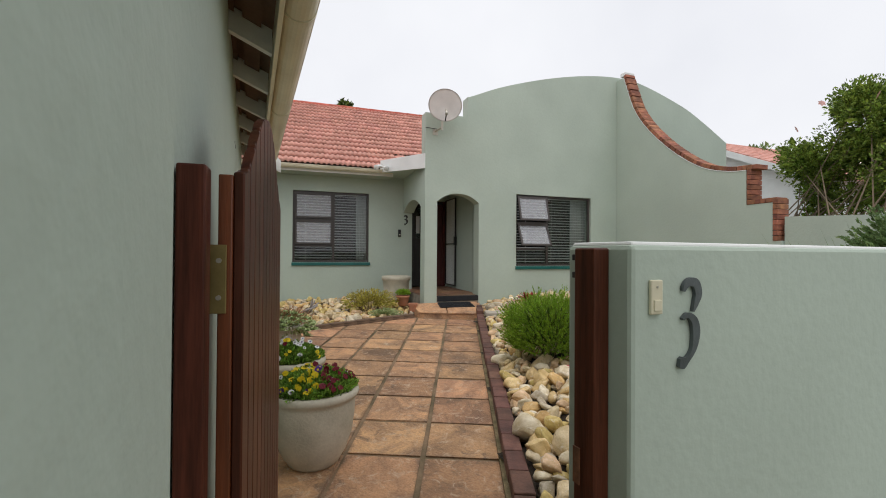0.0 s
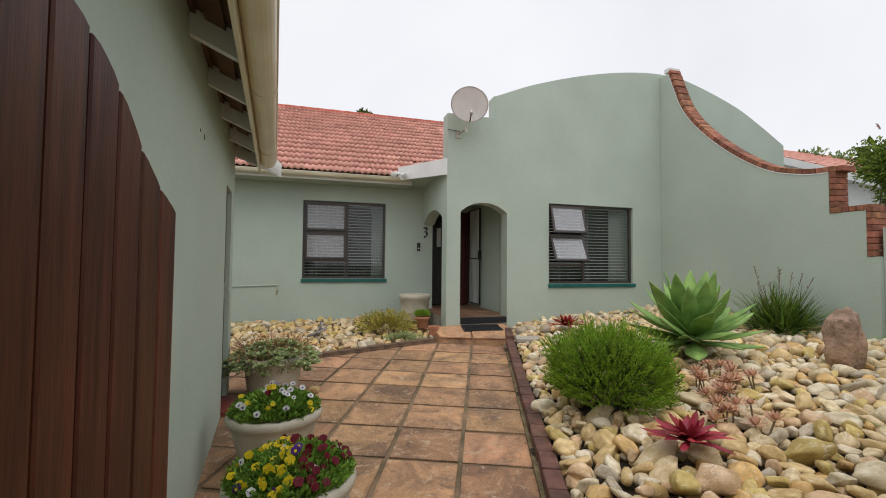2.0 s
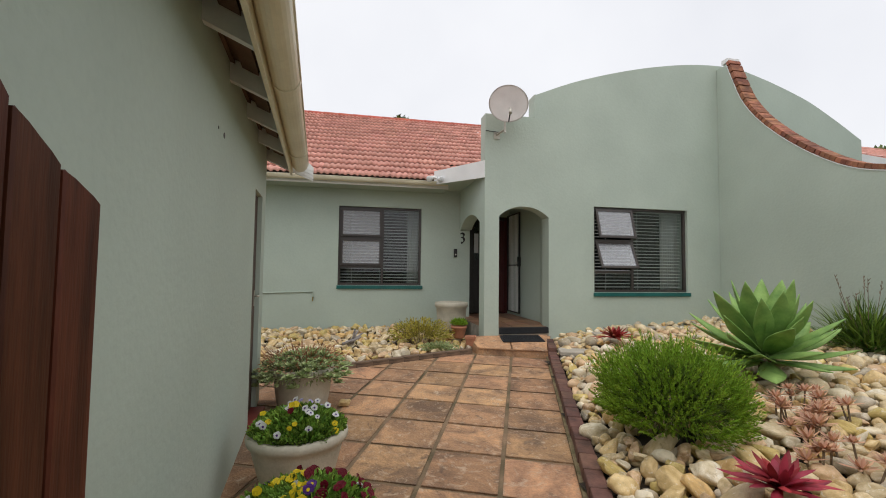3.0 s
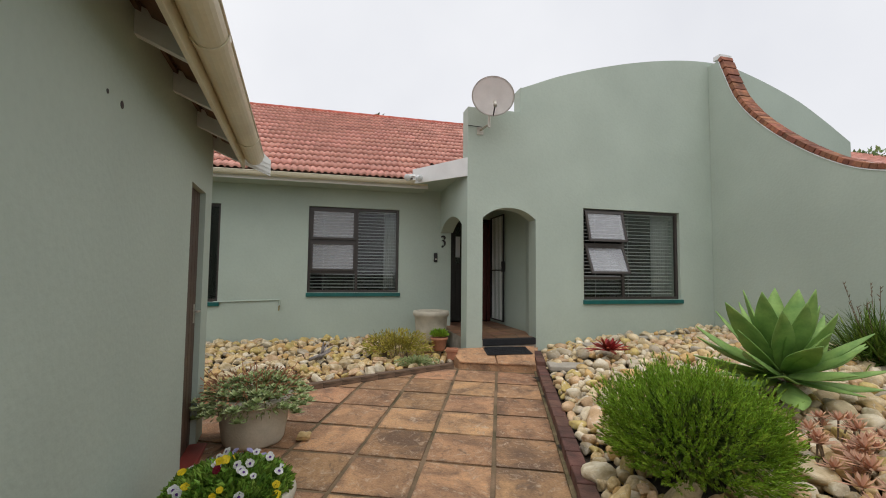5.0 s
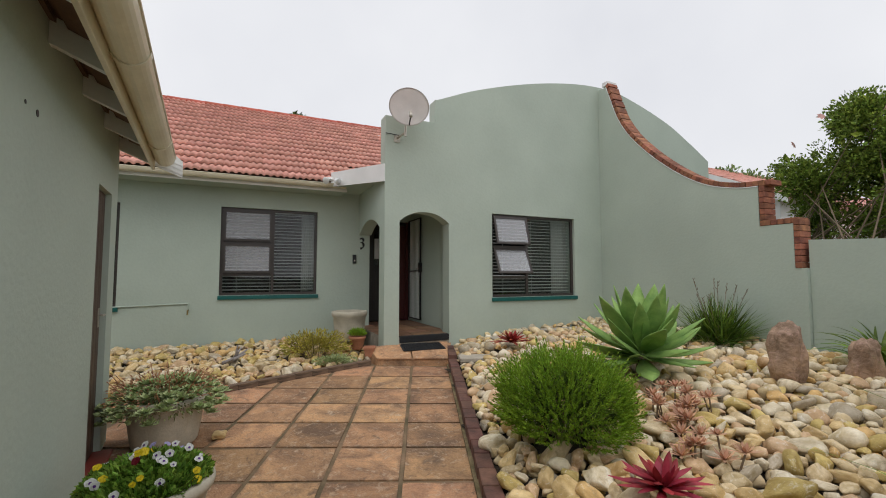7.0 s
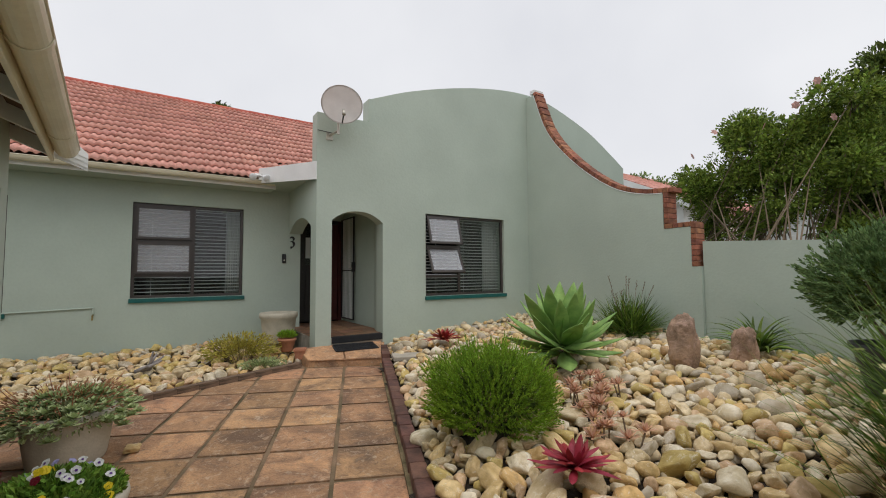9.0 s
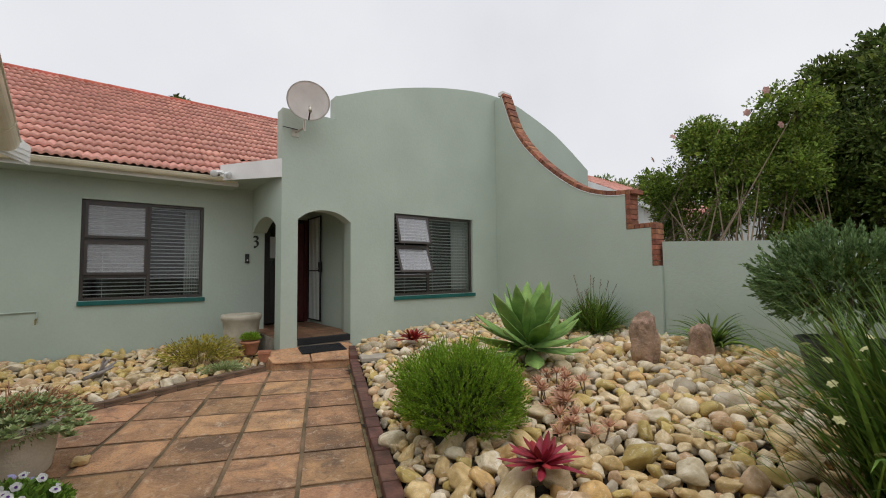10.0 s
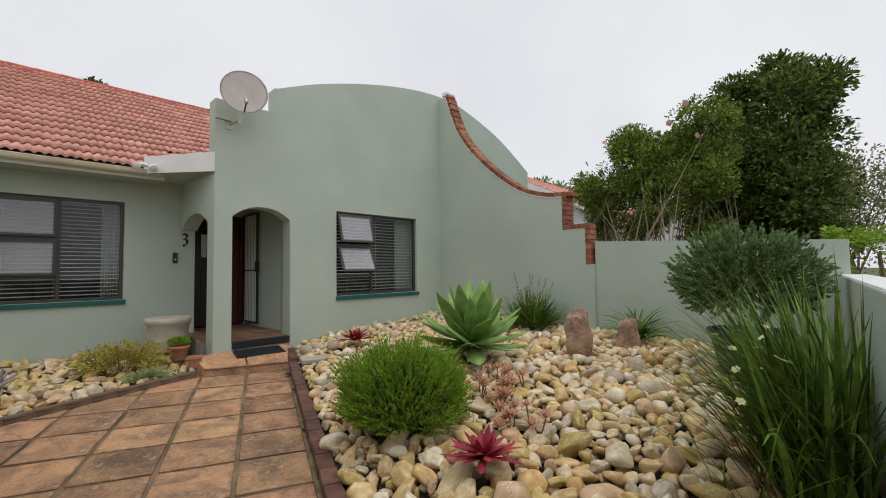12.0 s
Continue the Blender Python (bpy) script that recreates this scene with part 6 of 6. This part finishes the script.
# ---- pieces: river stones ----
def pebble(seed, level):
    bm = bmesh.new()
    bmesh.ops.create_icosphere(bm, subdivisions=level, radius=1.0)
    off = Vector((seed * 5.3, seed * 2.9, seed * 1.1))
    e = 0.35 + 0.25 * ((seed * 7) % 10) / 10
    rc = random.Random(seed * 13)
    cuts_ = [(Vector((rc.gauss(0, 1), rc.gauss(0, 1), rc.gauss(0, 1))).normalized(), rc.uniform(0.42, 0.85)) for _ in range(11)]
    for v in bm.verts:
        p = v.co.copy()
        p = p / (abs(p.x) ** 3 + abs(p.y) ** 3 + abs(p.z) ** 3) ** (e / 3)
        for n_, d_ in cuts_:
            k_ = p.dot(n_) - d_
            if k_ > 0:
                p -= n_ * k_ * 0.88
        p *= 1 + 0.16 * noise.noise(p * 0.9 + off) + 0.07 * noise.noise(p * 2.2 + off) + 0.04 * noise.noise(p * 5 + off)
        v.co = p
    return bm


KINDS = ("stone", "stone_pale", "stone_green")
stone_me = {(k, q): mesh_of("stone", pebble(q + 1, 3), k, True) for k in KINDS for q in range(8)}
coarse = []
for q in range(8):
    bm = pebble(q + 1, 2)
    coarse.append((np.array([v.co[:] for v in bm.verts]), [tuple(v.index for v in f.verts) for f in bm.faces]))
    bm.free()


def scatter(inside, x0, x1, y0, y1, tries, r0, r1, seed, height, lift):
    """Stones that nearly touch: plan, radius and height."""
    rg = random.Random(seed)
    cell, grid, out = r1 * 2, {}, []
    for n in range(tries):
        x, y = rg.uniform(x0, x1), rg.uniform(y0, y1)
        if not inside(x, y):
            continue
        r = r0 + (r1 - r0) * rg.random() ** 1.7 * max(0.35, 1 - n / tries)
        cx, cy = int(x // cell), int(y // cell)
        ok = True
        for a in (-1, 0, 1):
            for b in (-1, 0, 1):
                for (qx, qy, qr) in grid.get((cx + a, cy + b), ()):
                    if (qx - x) ** 2 + (qy - y) ** 2 < (0.80 * (qr + r)) ** 2:
                        ok = False
                        break
        if ok:
            grid.setdefault((cx, cy), []).append((x, y, r))
            out.append((x, y, height(x, y) + lift, r))
    return out


def lay(stones, owner, near, pale, rest_name, rest_label, seed):
    rg = random.Random(seed)
    rv, rf, count = [], [], 0
    for x, y, z, r in stones:
        q = rg.randrange(8)
        sx, sy, sz = r * rg.uniform(1.1, 1.65), r * rg.uniform(0.85, 1.1), r * rg.uniform(0.62, 0.95)
        m = Matrix.Translation((x, y, z + sz * 0.45)) @ Euler((rg.gauss(0, 0.34), rg.gauss(0, 0.34), rg.uniform(0, 6.28))).to_matrix().to_4x4() @ Matrix.Diagonal((sx, sy, sz, 1))
        k = rg.random()
        kind = "stone_pale" if k < pale(x, y)[0] else ("stone_green" if k > 1 - pale(x, y)[1] else "stone")
        if near(x, y) and count < 420:
            o = new("stone", stone_me[kind, q])
            o.parent = owner
            o.matrix_world = m
            count += 1
        else:
            a, f = coarse[q]
            mm = np.array(m)
            kk = len(rv)
            rv.extend((a @ mm[:3, :3].T + mm[:3, 3]).tolist())
            rf.extend([tuple(kk + i for i in ff) for ff in f])
    if rv:
        ob = raw(rest_name, rv, rf, "stone_rest", None, smooth=True)
        tagged(ob, rest_label, "stones", "", "stuff")
    return count


FLAT = [(3.72, 6.72, 0.34, 0.17), (4.75, 7.45, 0.48, 0.14), (5.75, 7.5, 0.48, 0.14)]
KEEP = [(2.87, 4.08, 0.22), (2.70, 3.16, 0.06), (4.42, 4.74, 0.12), (5.37, 3.95, 0.12), (6.1, 3.62, 0.11), (6.48, 5.30, 0.14), (5.6, 2.38, 0.22), (3.72, 1.76, 0.2)]
free = lambda x, y: in_right(x, y, 0.04) and not any(abs(x - a) < w and abs(y - b) < h for a, b, w, h in FLAT) and all((x - a) ** 2 + (y - b) ** 2 > c * c for a, b, c in KEEP)
big = scatter(free, 1.3, 7.0, 1.35, 7.8, 40000, 0.048, 0.110, 5, bed, 0.0)
small = scatter(free, 1.3, 7.0, 1.35, 7.8, 16000, 0.04, 0.065, 6, bed, -0.04)
rim = scatter(lambda x, y: 0.035 < kerb_d(x, y) < 0.10 and 1.9 < y < 7.7, 1.3, 4.6, 1.9, 7.75, 9000, 0.045, 0.07, 8, bed, -0.02)
lay(rim + big + small, right_bed, lambda x, y: x < 4.3 and y < 4.9, lambda x, y: (0.45 if y > 4.2 else 0.34, 0.34 if x > 2.9 and y < 4.4 else 0.08), "river_stones", "heap of pale cream and yellow river stones", 9)
left_ok = lambda x, y: in_left(x, y, 0.05)
big = scatter(left_ok, -2.0, 2.5, 6.0, 9.4, 14000, 0.042, 0.095, 7, left_bed, 0.0)
lay(big, left_soil, lambda x, y: x > -0.9, lambda x, y: (0.2, 0.03), "river_stones", "pale river stones under the house window", 10)
